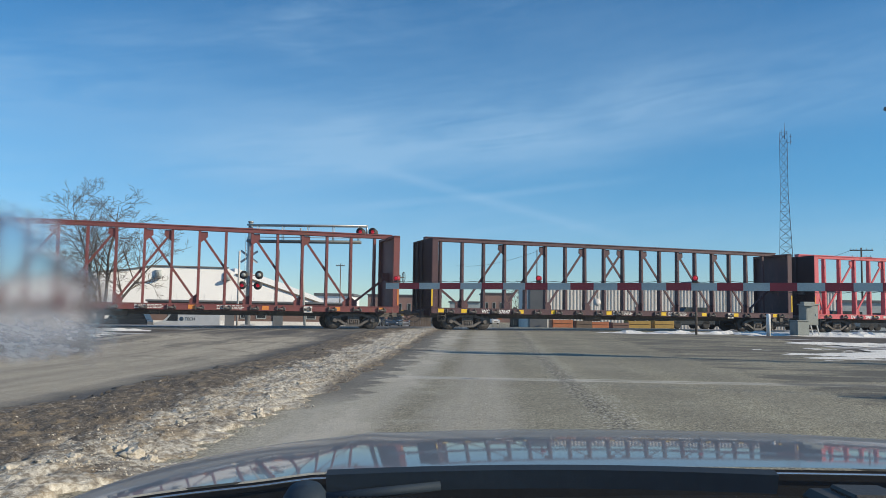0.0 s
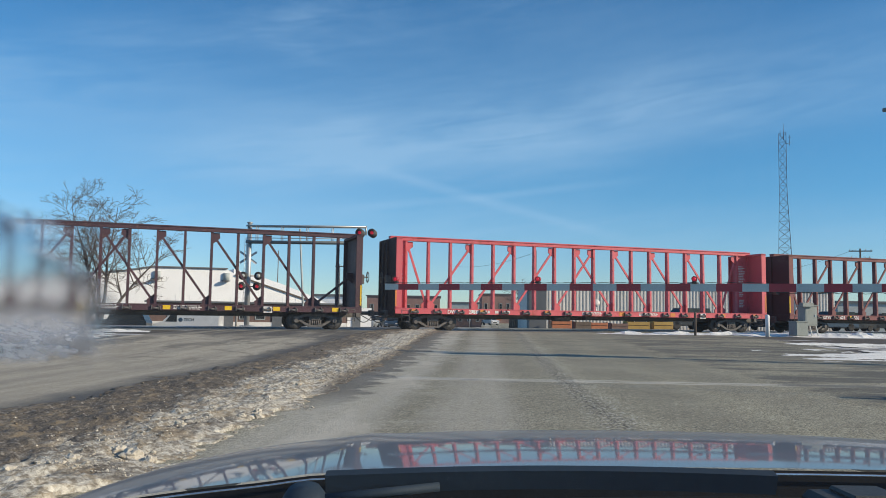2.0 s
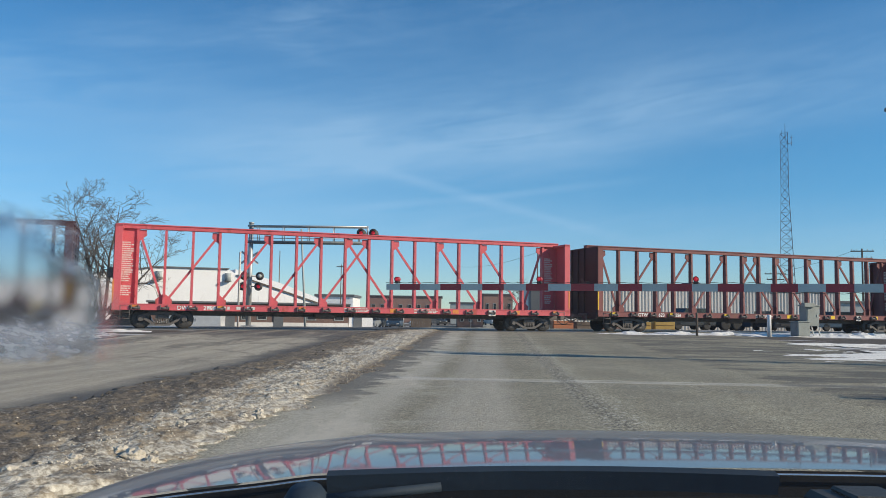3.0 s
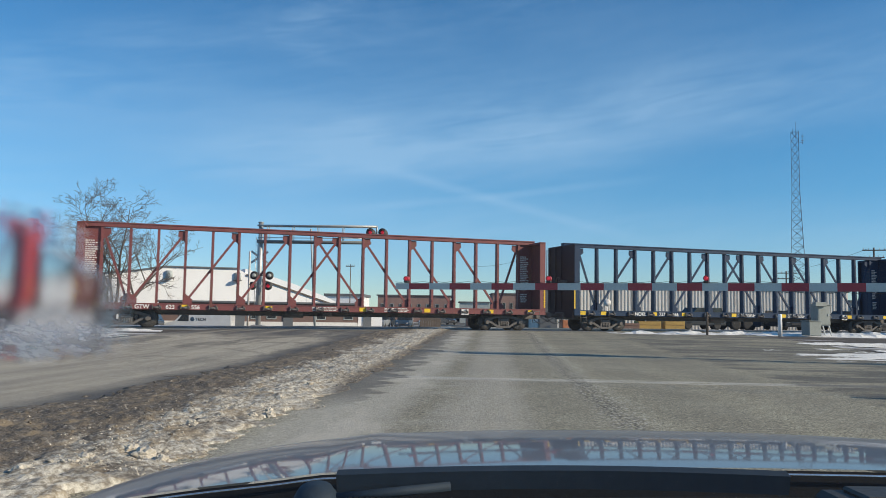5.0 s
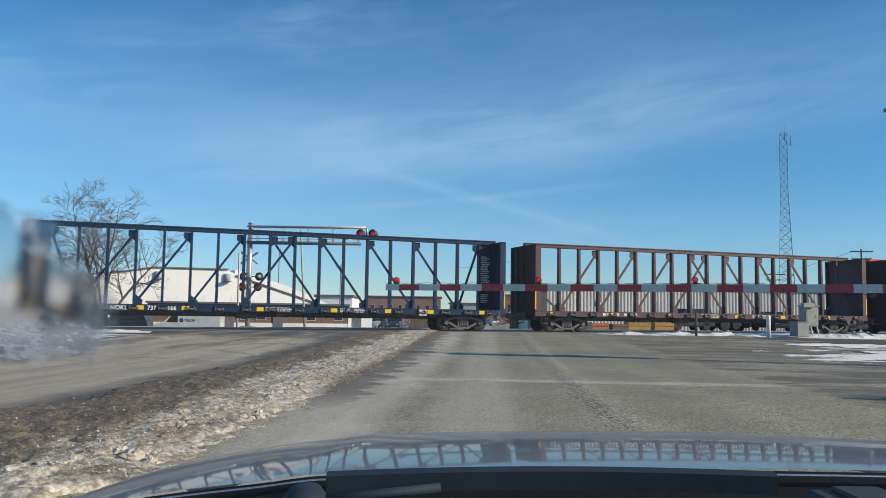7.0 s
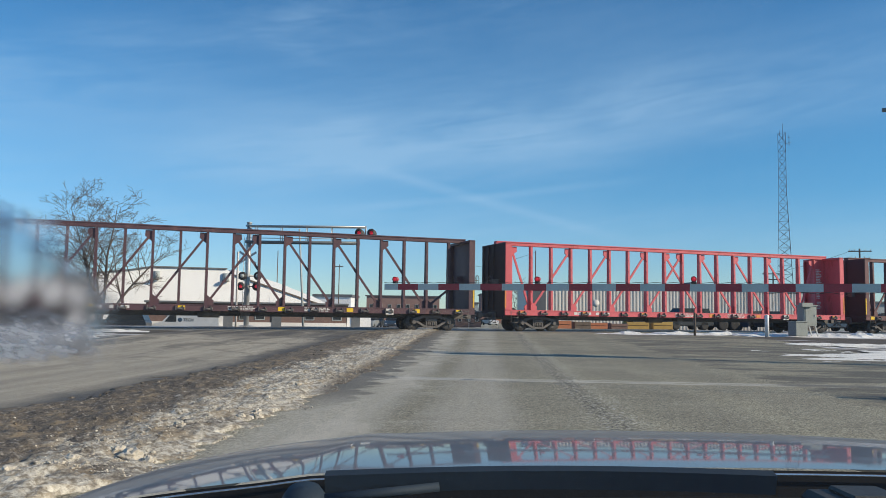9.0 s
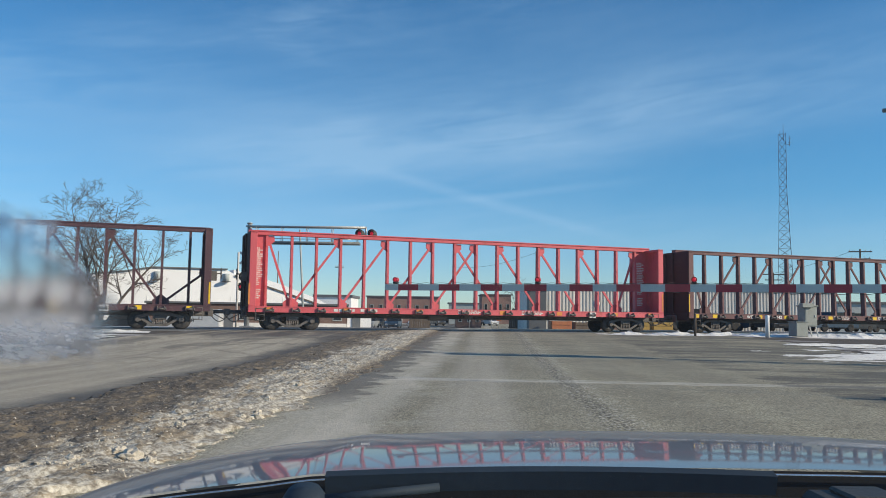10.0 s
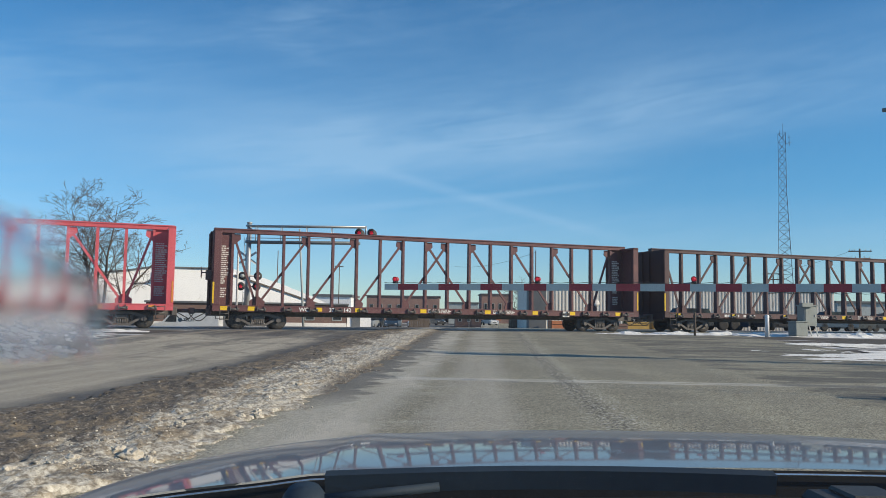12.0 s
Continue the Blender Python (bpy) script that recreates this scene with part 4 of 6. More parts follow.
def bollard(x, y, h, r, mat, label, name="bollard"):
    bm = bmesh.new()
    lathe(bm, [(0.0, -0.1), (r, -0.1), (r, h - 0.05), (r * 0.85, h - 0.01), (0.0, h)], (0, 0, 0), (0, 0, 1), 14)
    ob = part(name, bm, mat)
    ob.matrix_basis = pose(x, y, ground_z(x, y))
    tagged(ob, label, "post")


bollard(16.6, 41.08, 1.1, 0.105, WHITE_WALL, "white painted steel pipe bollard")
bollard(12.55, 39.91, 1.15, 0.06, POLE_WOOD, "weathered brown marker post", "marker_post")


# ---- snow: ploughed ridges and loose lumps ----
def snow_ridge(name, pts, half, height, seed, label, mat=CLEAN_SNOW):
    """An uneven ridge of ploughed snow along a line on the ground."""
    verts, faces = [], []
    cols = 9
    rows = []
    for (x0, y0), (x1, y1) in zip(pts, pts[1:]):
        n = max(4, int(math.hypot(x1 - x0, y1 - y0) / 0.18))
        rows += [(x0 + (x1 - x0) * i / n, y0 + (y1 - y0) * i / n, x1 - x0, y1 - y0) for i in range(n)]
    for j, (x, y, dx, dy) in enumerate(rows):
        l = math.hypot(dx, dy)
        nx, ny = -dy / l, dx / l
        ends = min(1, j / 6, (len(rows) - 1 - j) / 6)
        for i in range(cols):
            v = 2 * i / (cols - 1) - 1
            px, py = x + nx * v * half, y + ny * v * half
            nz = noise.fractal(Vector((px * 1.1 + seed, py * 1.1, seed)), 0.6, 2.0, 5)
            h = height * (1 - v * v) * ends * max(0.1, 0.75 + 0.9 * nz)
            verts.append((px, py, ground_z(px, py) - 0.03 + h))
    for j in range(len(rows) - 1):
        for i in range(cols - 1):
            a = j * cols + i
            faces.append((a, a + 1, a + 1 + cols, a + cols))
    me = bpy.data.meshes.new(name)
    me.from_pydata(verts, [], faces)
    me.materials.append(mat)
    tagged(new(name, me), label, "snow", kind="structure")


def along(s, u):
    p = ALONG * s + ACROSS * u
    return (p.x, p.y)


snow_ridge("snow_bank", [along(20.6, 35.6), along(23.31, 35.30), along(31.40, 34.96), along(43.52, 34.27)], 1.5, 0.15, 1, "low ridge of old ploughed snow by the track")
snow_ridge("snow_bank", [along(32.81, 33.58), along(36.34, 33.35), along(43.44, 33.35)], 1.1, 0.18, 2, "heap of old ploughed snow by the track")
snow_ridge("snow_bank", [along(-21.25, 36.34), along(-9.10, 36.11), along(-0.18, 35.88)], 1.0, 0.10, 3, "low ridge of old ploughed snow by the track")
snow_ridge("snow_bank", [along(-19.50, 33.12), along(-9.34, 33.23), along(-2.71, 33.58)], 1.3, 0.10, 5, "low ridge of old ploughed snow by the track")


def snow_patch(x0, x1, y0, y1, seed, thick, label):
    """A thin sheet of trodden snow with a ragged edge, on the ground."""
    n = 150
    verts, faces, idx = [], [], {}

    def depth(i, j):
        u, v = 2 * i / n - 1, 2 * j / n - 1
        x, y = x0 + (x1 - x0) * i / n, y0 + (y1 - y0) * j / n
        k = noise.fractal(Vector((x * 0.35 + seed, y * 0.9, seed)), 0.5, 2.0, 6)
        fine = noise.fractal(Vector((x * 1.3, y * 2.6, seed + 5.0)), 0.5, 2.0, 4)
        return x, y, min(0.5, 0.72 - (u * u + v * v) + 1.0 * k + 0.42 * fine)
    for j in range(n + 1):
        for i in range(n + 1):
            x, y, d = depth(i, j)
            idx[i, j] = (len(verts), d)
            verts.append((x, y, ground_z(x, y) + 0.008 + thick * max(-0.15, d)))
    for j in range(n):
        for i in range(n):
            q = [idx[a] for a in ((i, j), (i + 1, j), (i + 1, j + 1), (i, j + 1))]
            if max(d for _, d in q) > 0:
                faces.append([k for k, _ in q])
    me = bpy.data.meshes.new("snow_patch")
    me.from_pydata(verts, [], faces)
    me.materials.append(CLEAN_SNOW)
    tagged(new("snow_patch", me), label, "snow", kind="structure")


snow_patch(10.8, 27, 20.42, 29.76, 2, 0.035, "ragged sheet of trodden old snow beside the road")
snow_patch(7.4, 11.5, 10.8, 12.6, 7, 0.04, "small ragged patch of old snow")
snow_patch(14, 30, 31.51, 35.01, 4, 0.05, "ragged sheet of trodden old snow beside the road")
snow_patch(-24, -11.5, 24.5, 31.0, 5, 0.05, "ragged sheet of old snow beside the road")


def lump(verts, faces, c, r, rng):
    """One uneven lump of ice and snow."""
    base = len(verts)
    phi = (1 + 5 ** 0.5) / 2
    ico = [(-1, phi, 0), (1, phi, 0), (-1, -phi, 0), (1, -phi, 0), (0, -1, phi), (0, 1, phi), (0, -1, -phi), (0, 1, -phi), (phi, 0, -1), (phi, 0, 1), (-phi, 0, -1), (-phi, 0, 1)]
    sx, sy, sz = r * (0.6 + rng.random() * 0.8), r * (0.6 + rng.random() * 0.8), r * (0.45 + rng.random() * 0.5)
    for x, y, z in ico:
        k = 0.5 * (0.75 + rng.random() * 0.5)
        verts.append((c[0] + x * k * sx, c[1] + y * k * sy, c[2] + z * k * sz))
    for f in ((0, 11, 5), (0, 5, 1), (0, 1, 7), (0, 7, 10), (0, 10, 11), (1, 5, 9), (5, 11, 4), (11, 10, 2), (10, 7, 6), (7, 1, 8),
              (3, 9, 4), (3, 4, 2), (3, 2, 6), (3, 6, 8), (3, 8, 9), (4, 9, 5), (2, 4, 11), (6, 2, 10), (8, 6, 7), (9, 8, 1)):
        faces.append([base + i for i in f])


def scatter(name, mat, label, count, seed, place, size):
    rng = random.Random(seed)
    verts, faces = [], []
    for _ in range(count):
        x, y = place(rng)
        w = ROAD_M @ Vector((x, y * DEPTH, 0))
        z = ground_z(w.x, w.y) + 0.01 + median_bumps(x, y)
        r = size(rng)
        lump(verts, faces, (x, y * DEPTH, z + r * 0.15), r, rng)
    me = bpy.data.meshes.new(name)
    me.from_pydata(verts, [], faces)
    me.materials.append(mat)
    ob = new(name, me)
    ob.matrix_basis = ROAD_M
    tagged(ob, label, "snow", kind="stuff")


def clumped(xc, spread, y0, y1):
    def f(r):
        while True:
            y = y0 + (y1 - y0) * r.random() ** 1.7
            x = r.gauss(xc, spread)
            if -5.6 < x < -2.0 and noise.noise(Vector((x * 1.4, y * 0.7, 3.0))) > -0.15 + 0.5 * r.random() - 0.25:
                return x, y
    return f


scatter("snow_lumps", SNOW, "loose lumps of dirty refrozen snow", 2600, 11, clumped(-3.0, 0.4, 4.8, 20), lambda r: 0.005 + 0.013 * r.random() ** 4)
scatter("snow_lumps", SNOW, "loose lumps of dirty refrozen snow", 350, 12, clumped(-3.45, 0.6, 4.8, 22), lambda r: 0.005 + 0.012 * r.random() ** 4)
scatter("dirt_crumbs", MEDIAN, "crumbs of dark wet dirt", 700, 13, clumped(-4.1, 0.8, 5, 20), lambda r: 0.007 + 0.02 * r.random() ** 4)
scatter("road_grit", SNOW, "grit and ice crumbs on the asphalt", 320, 14, lambda r: (-2.45 + abs(r.gauss(0, 0.2)), 5 + 4 * r.random()), lambda r: 0.006 + 0.012 * r.random() ** 2)


def snow_clod(x, y, r, seed):
    rng = random.Random(seed)
    bm = bmesh.new()
    bmesh.ops.create_icosphere(bm, subdivisions=3, radius=1.0)
    for v in bm.verts:
        n = noise.fractal(v.co * 1.6 + Vector((seed, 0, 0)), 0.6, 2.0, 5)
        v.co = Vector((v.co.x * r * 1.2, v.co.y * r, max(-0.3, v.co.z) * r * 0.8)) * (1 + 0.35 * n)
    ob = part("snow_clod", bm, SNOW)
    w = ROAD_M @ Vector((x, y * DEPTH, 0))
    ob.matrix_basis = pose(w.x, w.y, ground_z(w.x, w.y) + median_bumps(x, y) + r * 0.15, 0, 0, rng.random() * 360)
    tagged(ob, "large lump of dirty white refrozen snow", "snow", "snow clods on the median")


for i, (x, y, r) in enumerate(((-2.78, 5.38, 0.085), (-2.62, 5.34, 0.05), (-2.95, 5.5, 0.05), (-2.55, 7.7, 0.06), (-2.62, 7.85, 0.05), (-2.45, 7.6, 0.045), (-2.7, 7.55, 0.05),
                               (-2.85, 9.0, 0.05), (-3.1, 5.1, 0.06), (-3.0, 6.7, 0.05), (-2.9, 10.6, 0.06), (-3.3, 4.7, 0.07))):
    snow_clod(x, y, r, i + 3)


# ---- bare trees ----
def bare_tree(px, py, height, seed, limbs, label):
    """Slender stems from one foot; each limb: lean to one side, share of the height, depth lean, where it starts to bend."""
    rng = random.Random(seed)
    py *= DEPTH
    t = thing("bare_tree", pose(px, py, ground_z(px, py) - 0.1), label, "tree", "bare trees")
    crown = bmesh.new()
    fine = 0.013

    def shoot(bm, p, d, length, r, depth, bend):
        r0 = r
        n = max(3, int(length / (0.8, 0.5, 0.36, 0.28, 0.25)[depth]))
        for i in range(n):
            f = (i + 1) / n
            q = p + d * (length / n)
            r2 = r0 + (fine - r0) * f ** (1.3 if depth < 2 else 0.9)
            rod(bm, p, q, r, r2, 7 if depth == 0 else (5 if depth == 1 else 3), caps=False)
            p, r = q, r2
            kink = 0.05 + 0.028 * depth
            d = (d + bend * (1.6 / n if f > 0.35 else 0.2 / n) + Vector((rng.gauss(0, kink), rng.gauss(0, kink), rng.gauss(0.0, kink * 0.8)))).normalized()
            if depth == 4 or f < (0.33 if depth == 0 else 0.15):
                continue
            for _ in range(2 if depth < 2 else 1):
                if rng.random() > (0.85, 0.68, 0.8, 0.7)[depth]:
                    continue
                ax = d.cross(Vector((rng.gauss(0, 1), rng.gauss(0, 1), rng.gauss(0, 0.4)))).normalized()
                nd = (Matrix.Rotation(rng.uniform(0.5, 1.15), 3, ax) @ d).normalized()
                left = length * (1 - 0.52 * f)
                shoot(crown, p, nd, left * rng.uniform(0.42, 0.66), max(fine, r * rng.uniform(0.45, 0.65)), depth + 1, Vector((nd.x * 0.2, nd.y * 0.2, 0.12)))

    for lean, share, back, bend in limbs:
        trunk = bmesh.new()
        d = Vector((lean, back, 1)).normalized()
        shoot(trunk, Vector((lean * 0.5, 0, 0)), d, height * share, height * 0.0135 * (0.6 + 0.5 * share), 0, Vector((bend, back * 0.3, 0)))
        part("stem", trunk, BARK, t)
    tagged(part("crown", crown, BARK, t, "leafless grey branches and twigs"), kind="stuff")


bare_tree(-29.8, 60, 12.2, 5, ((-0.10, 0.92, 0.1, -0.22), (0.13, 0.92, 0.0, 0.08), (0.03, 0.7, -0.1, 0.0), (0.46, 0.74, 0.1, 0.25)), "tall many-stemmed leafless tree with grey bark and fine twigs")
bare_tree(-31.6, 61.5, 9.0, 8, ((-0.10, 0.95, 0.1, -0.35), (0.08, 0.9, 0.0, 0.0)), "smaller leafless tree with two stems and fine twigs")


# ---- lattice tower and poles ----
def lattice_tower():
    x0, y0 = 75.0, 175.0
    t = thing("lattice_tower", pose(x0, y0, ground_z(x0, y0), 0, 0, 20), "tall slender steel lattice radio tower", "tower")
    H = 43.0
    def w(z):
        return 0.95 + 0.045 * max(0, 30 - z)
    def corner(i, z):
        a = math.tau * i / 3 + 0.3
        return Vector((w(z) * 1.1 * math.cos(a) + 0.03 * max(0, 30 - z), w(z) * 1.1 * math.sin(a), z))
    lv = steps(0, H, 22)
    for i in range(3):
        bm = bmesh.new()
        for a, b in zip(lv, lv[1:]):
            rod(bm, corner(i, a), corner(i, b), 0.045, n=6, caps=False)
        part("leg", bm, TOWER_STEEL, t)
    bm = bmesh.new()
    for j, (a, b) in enumerate(zip(lv, lv[1:])):
        for i in range(3):
            k = (i + 1) % 3
            rod(bm, corner(i, a), corner(k, b), 0.032, n=4, caps=False)
            rod(bm, corner(k, a), corner(i, b), 0.032, n=4, caps=False)
            rod(bm, corner(i, b), corner(k, b), 0.024, n=4, caps=False)
    tagged(part("bracing", bm, TOWER_STEEL, t), kind="stuff")
    bm = bmesh.new()
    rod(bm, (0, 0, H - 1.5), (0, 0, H + 2.2), 0.07, 0.04, 6)
    rod(bm, (-0.9, 0, H - 0.5), (-0.9, 0, H + 0.6), 0.04, n=6)
    part("antenna", bm, TOWER_STEEL, t)
    bm = bmesh.new()
    rod(bm, (0.6, 0, H - 2.2), (1.9, 0, H - 2.2), 0.05, n=6)
    for z in (-2.6, -1.6):
        rod(bm, (1.7, 0, H - 2.6), (1.7, 0, H - 0.2), 0.04, n=6)
        rod(bm, (1.4, 0, H + z + 0.8), (2.1, 0, H + z + 0.8), 0.05, n=6)
    part("side_antenna", bm, TOWER_STEEL, t)


lattice_tower()


def utility_pole(x, y, top, arms, label, r=0.15, mat=POLE_WOOD):
    y *= DEPTH
    z = ground_z(x, y)
    p = thing("utility_pole", pose(x, y, z, 0, 0, -15), label, "utility pole", "utility poles")
    bm = bmesh.new()
    rod(bm, (0, 0, -0.2), (0, 0, top - z), r, r * 0.7, 10)
    part("pole", bm, mat, p)
    for dz, half in arms:
        bm = bmesh.new()
        box(bm, -half, half, -0.2, -0.08, top - z - dz - 0.07, top - z - dz + 0.07)
        a = part("crossarm", bm, POLE_WOOD, p)
        for i in (-0.9, -0.45, 0.45, 0.9):
            bm = bmesh.new()
            rod(bm, (half * i, -0.14, top - z - dz + 0.07), (half * i, -0.14, top - z - dz + 0.28), 0.05, 0.03, 6)
            part("insulator", bm, GREY_PAINT, a)
    return p


utility_pole(54.8, 90, 10.5, ((0.35, 1.4), (1.3, 1.2)), "wooden utility pole with two crossarms")
tp = utility_pole(53.0, 110, 8.6, ((0.3, 1.6), (1.2, 1.3)), "wooden utility pole with a transformer")
bm = bmesh.new()
rod(bm, (0.45, 0, 5.6), (0.45, 0, 6.6), 0.25, n=12)
part("transformer", bm, GREY_PAINT, tp)
utility_pole(-11.1, 55.5, 7.9, (), "thin leaning pale weathered pole", 0.10, GREY_PAINT).rotation_euler[1] = radians(-4.2)
utility_pole(12.5, 92, 9.8, (), "thin dark pole with a wire", 0.09)
utility_pole(-24.0, 100, 10.0, (), "thin dark pole far behind the track", 0.08)
utility_pole(-18.0, 120, 9.5, ((0.4, 0.8),), "thin dark pole with a short crossarm", 0.1)
bollard(-12.1, 47.38, 4.4, 0.06, STENCIL, "thin white steel post beside the signal", "steel_post")


def wire(a, b, sag, r=0.02):
    bm = bmesh.new()
    a, b = Vector(a), Vector(b)
    pts = [a.lerp(b, i / 14) - Vector((0, 0, sag * 4 * (i / 14) * (1 - i / 14))) for i in range(15)]
    for p, q in zip(pts, pts[1:]):
        rod(bm, p, q, r, n=4, caps=False)
    tagged(part("overhead_wire", bm, BLACK_PAINT), "thin black overhead wire between poles", "wire", "overhead wires")


wire((12.5, 107.4, 9.6), (2.5, 163, 10.8), 0.8)
wire((53.9, 105, 10.3), (53.0, 128.4, 8.5), 0.3)


# ---- buildings beyond the track ----
def extrude_outline(bm, pts, y0, y1):
    """A closed outline in x and z, drawn out from y0 to y1."""
    a = [bm.verts.new((x, y0, z)) for x, z in pts]
    b = [bm.verts.new((x, y1, z)) for x, z in pts]
    bm.faces.new(a)
    bm.faces.new(b[::-1])
    for i in range(len(pts)):
        j = (i + 1) % len(pts)
        bm.faces.new((a[i], b[i], b[j], a[j]))
    return bm


def white_hall():
    h = thing("white_hall", pose(-30, 93.4, -0.9, 0, 0, 25.2) @ Matrix.Diagonal((1.025, 1, 1, 1)), "large white metal-clad hall with a low-pitched snowy roof", "building")
    bm = bmesh.new()
    extrude_outline(bm, ((-62, 0), (-62, 4.0), (-48, 4.9), (-36.5, 6.35), (-33.5, 6.9), (-25.3, 6.95), (-24.0, 6.2), (-14.2, 3.1), (-14.2, 0)), 0, 34)
    part("wall", bm, WHITE_WALL, h)
    for x0, z0, x1, z1 in ((-62, 4.08, -48, 4.98), (-48, 4.98, -36.5, 6.43), (-36.5, 6.43, -33.5, 7.0), (-33.5, 7.0, -25.3, 7.05)):
        bm = bmesh.new()
        beam(bm, (x0, 17, z0), (x1, 17, z1), 0.14, 34.5)
        part("eave", bm, DARK_WALL, h)
    bm = bmesh.new()
    beam(bm, (-24.4, 0.1, 6.32), (-14.0, 0.1, 3.0), 0.16, 0.6)
    part("eave", bm, BARK, h, "dark eave board")
    bm = bmesh.new()
    n = 18
    rng = random.Random(2)
    top = [(-24.5 + 11.5 * i / n, 7.0 - 3.9 * (i / n) + 0.35 * math.sin(3.1 * i / n) + rng.uniform(-0.06, 0.06)) for i in range(n + 1)]
    low = [(x, 6.42 - 0.322 * (x + 24.4) ) for x, z in top][::-1]
    extrude_outline(bm, top + low, 0.3, 33)
    part("roof_snow", bm, WHITE_ROOF, h, "thick white snow on the roof slope")
    for x in (-33.0, -25.4):
        bm = bmesh.new()
        rod(bm, (x, -0.15, 5.6), (x, -0.15, 6.5), 0.35, n=14)
        f = part("roof_vent", bm, GREY_PAINT, h)
        bm = bmesh.new()
        lathe(bm, [(0, 0), (0.3, 0.05), (0.55, 0.12), (0.55, 0.15), (0, 0.2)], (x - 0.1, -0.45, 5.45), (0, 0, 1), 18)
        part("vent_cowl", bm, DARK_WALL, f)
    for i in range(30):
        bm = bmesh.new()
        x = -60 + i * 1.53
        box(bm, x, x + 0.05, -0.025, 0.0, 0.0, 3.9)
        part("cladding_rib", bm, WHITE_WALL, h)
    for ob in h.children:
        ob.location.x += 30


white_hall()


def brick_building():
    b = thing("brick_building", pose(-16, 84, -0.85, 0, 0, 16.2), "low brown brick building with a pale base course", "building")
    bm = bmesh.new()
    box(bm, -30, -9.9, 0, 7, 0.88, 2.75)
    part("wall", bm, BRICK_WALL, b)
    bm = bmesh.new()
    box(bm, -30, -9.9, -0.08, 7, 0.0, 0.88)
    part("base_course", bm, PALE_BASE, b)
    bm = bmesh.new()
    box(bm, -30.2, -9.7, -0.25, 7.2, 2.75, 2.95, 0.03)
    part("roof", bm, DARK_WALL, b)
    for x in (-28, -24.5, -21.0, -19.4, -14.3, -11.4):
        w = thing_window(b, x, 1.15, 1.0, 1.0)
    for x in (-22.6, -17.7):
        bm = bmesh.new()
        box(bm, x, x + 1.0, -0.12, 0.0, 0.02, 2.05)
        d = part("door", bm, DARK_WALL, b)
    bm = bmesh.new()
    box(bm, -9.8, -7.2, 0.2, 6, 0.0, 2.5)
    part("annex", bm, WHITE_WALL, b)
    bm = bmesh.new()
    box(bm, -9.3, -8.4, 0.1, 0.2, 0.02, 1.9)
    part("door", bm, DARK_WALL, b)
    for ob in b.children:
        ob.location.x += 16


def thing_window(parent, x, z, w, h):
    bm = bmesh.new()
    for a, b_, c, d in ((x, x + w, z, z + 0.07), (x, x + w, z + h - 0.07, z + h), (x, x + 0.07, z + 0.07, z + h - 0.07), (x + w - 0.07, x + w, z + 0.07, z + h - 0.07)):
        box(bm, a, b_, -0.06, 0.0, c, d)
    f = part("window", bm, GREY_PAINT, parent)
    bm = bmesh.new()
    box(bm, x + 0.07, x + w - 0.07, -0.03, -0.006, z + 0.07, z + h - 0.07)
    part("pane", bm, GLASS_DARK, f)
    return f


brick_building()


def corrugated_shed():
    m = pose(8.6, 75.27, ground_z(20, 77), 0, 0, 9.3)
    s = thing("corrugated_shed", m, "long weathered pale corrugated metal shed", "building")
    L, H = 31.0, 4.05
    bm = bmesh.new()
    box(bm, 0, L, 0, 6, 0, H - 0.05)
    part("wall", bm, CORRUGATED, s)
    n = 92
    rib = None
    for i in range(n):
        if rib is None:
            bm = bmesh.new()
            vs = [bm.verts.new(p) for p in ((0, 0, 0), (0.05, -0.08, 0), (0.17, -0.08, 0), (0.22, 0, 0), (0, 0, H - 0.1), (0.05, -0.08, H - 0.1), (0.17, -0.08, H - 0.1), (0.22, 0, H - 0.1))]
            for f in ((0, 1, 5, 4), (1, 2, 6, 5), (2, 3, 7, 6), (0, 3, 2, 1), (4, 5, 6, 7)):
                bm.faces.new([vs[k] for k in f])
            rib = mesh_of("wall_rib", bm, CORRUGATED)
        r = part("wall_rib", rib, None, s)
        r.location = (0.05 + i * L / n, -0.002, 0.02)
    bm = bmesh.new()
    box(bm, -0.2, L + 0.2, -0.25, 6.2, H - 0.05, H + 0.12, 0.02)
    part("roof", bm, DARK_WALL, s)
    bm = bmesh.new()
    extrude_outline(bm, ((15.2, H + 0.12), (16.6, H + 0.75), (18.6, H + 0.12)), 1, 4)
    part("roof_hatch", bm, DARK_WALL, s)
    b = thing("steel_bin", pose(8.5, 72.35, ground_z(8.5, 72.4)), "dark grey-blue upright steel bin", "bin")
    bm = bmesh.new()
    box(bm, -0.8, 0.8, -0.8, 0.8, 0, 3.5, 0.05)
    part("case", bm, DARK_WALL, b)
    bm = bmesh.new()
    box(bm, -0.85, 0.85, -0.85, 0.85, 3.5, 3.62, 0.02)
    part("lid", bm, BLACK_PAINT, b)
    d = thing("round_sign", pose(13.4, 70.02, ground_z(13, 70)), "round pale sign on a thin post", "sign")
    bm = bmesh.new()
    rod(bm, (0, 0, -0.1), (0, 0, 2.6), 0.04, n=8)
    part("post", bm, GALV, d)
    bm = bmesh.new()
    lathe(bm, [(0, 0), (0.32, 0), (0.32, 0.03), (0, 0.03)], (0, -0.05, 2.3), (0, -1, 0), 20)
    part("disc", bm, STENCIL, d)


corrugated_shed()


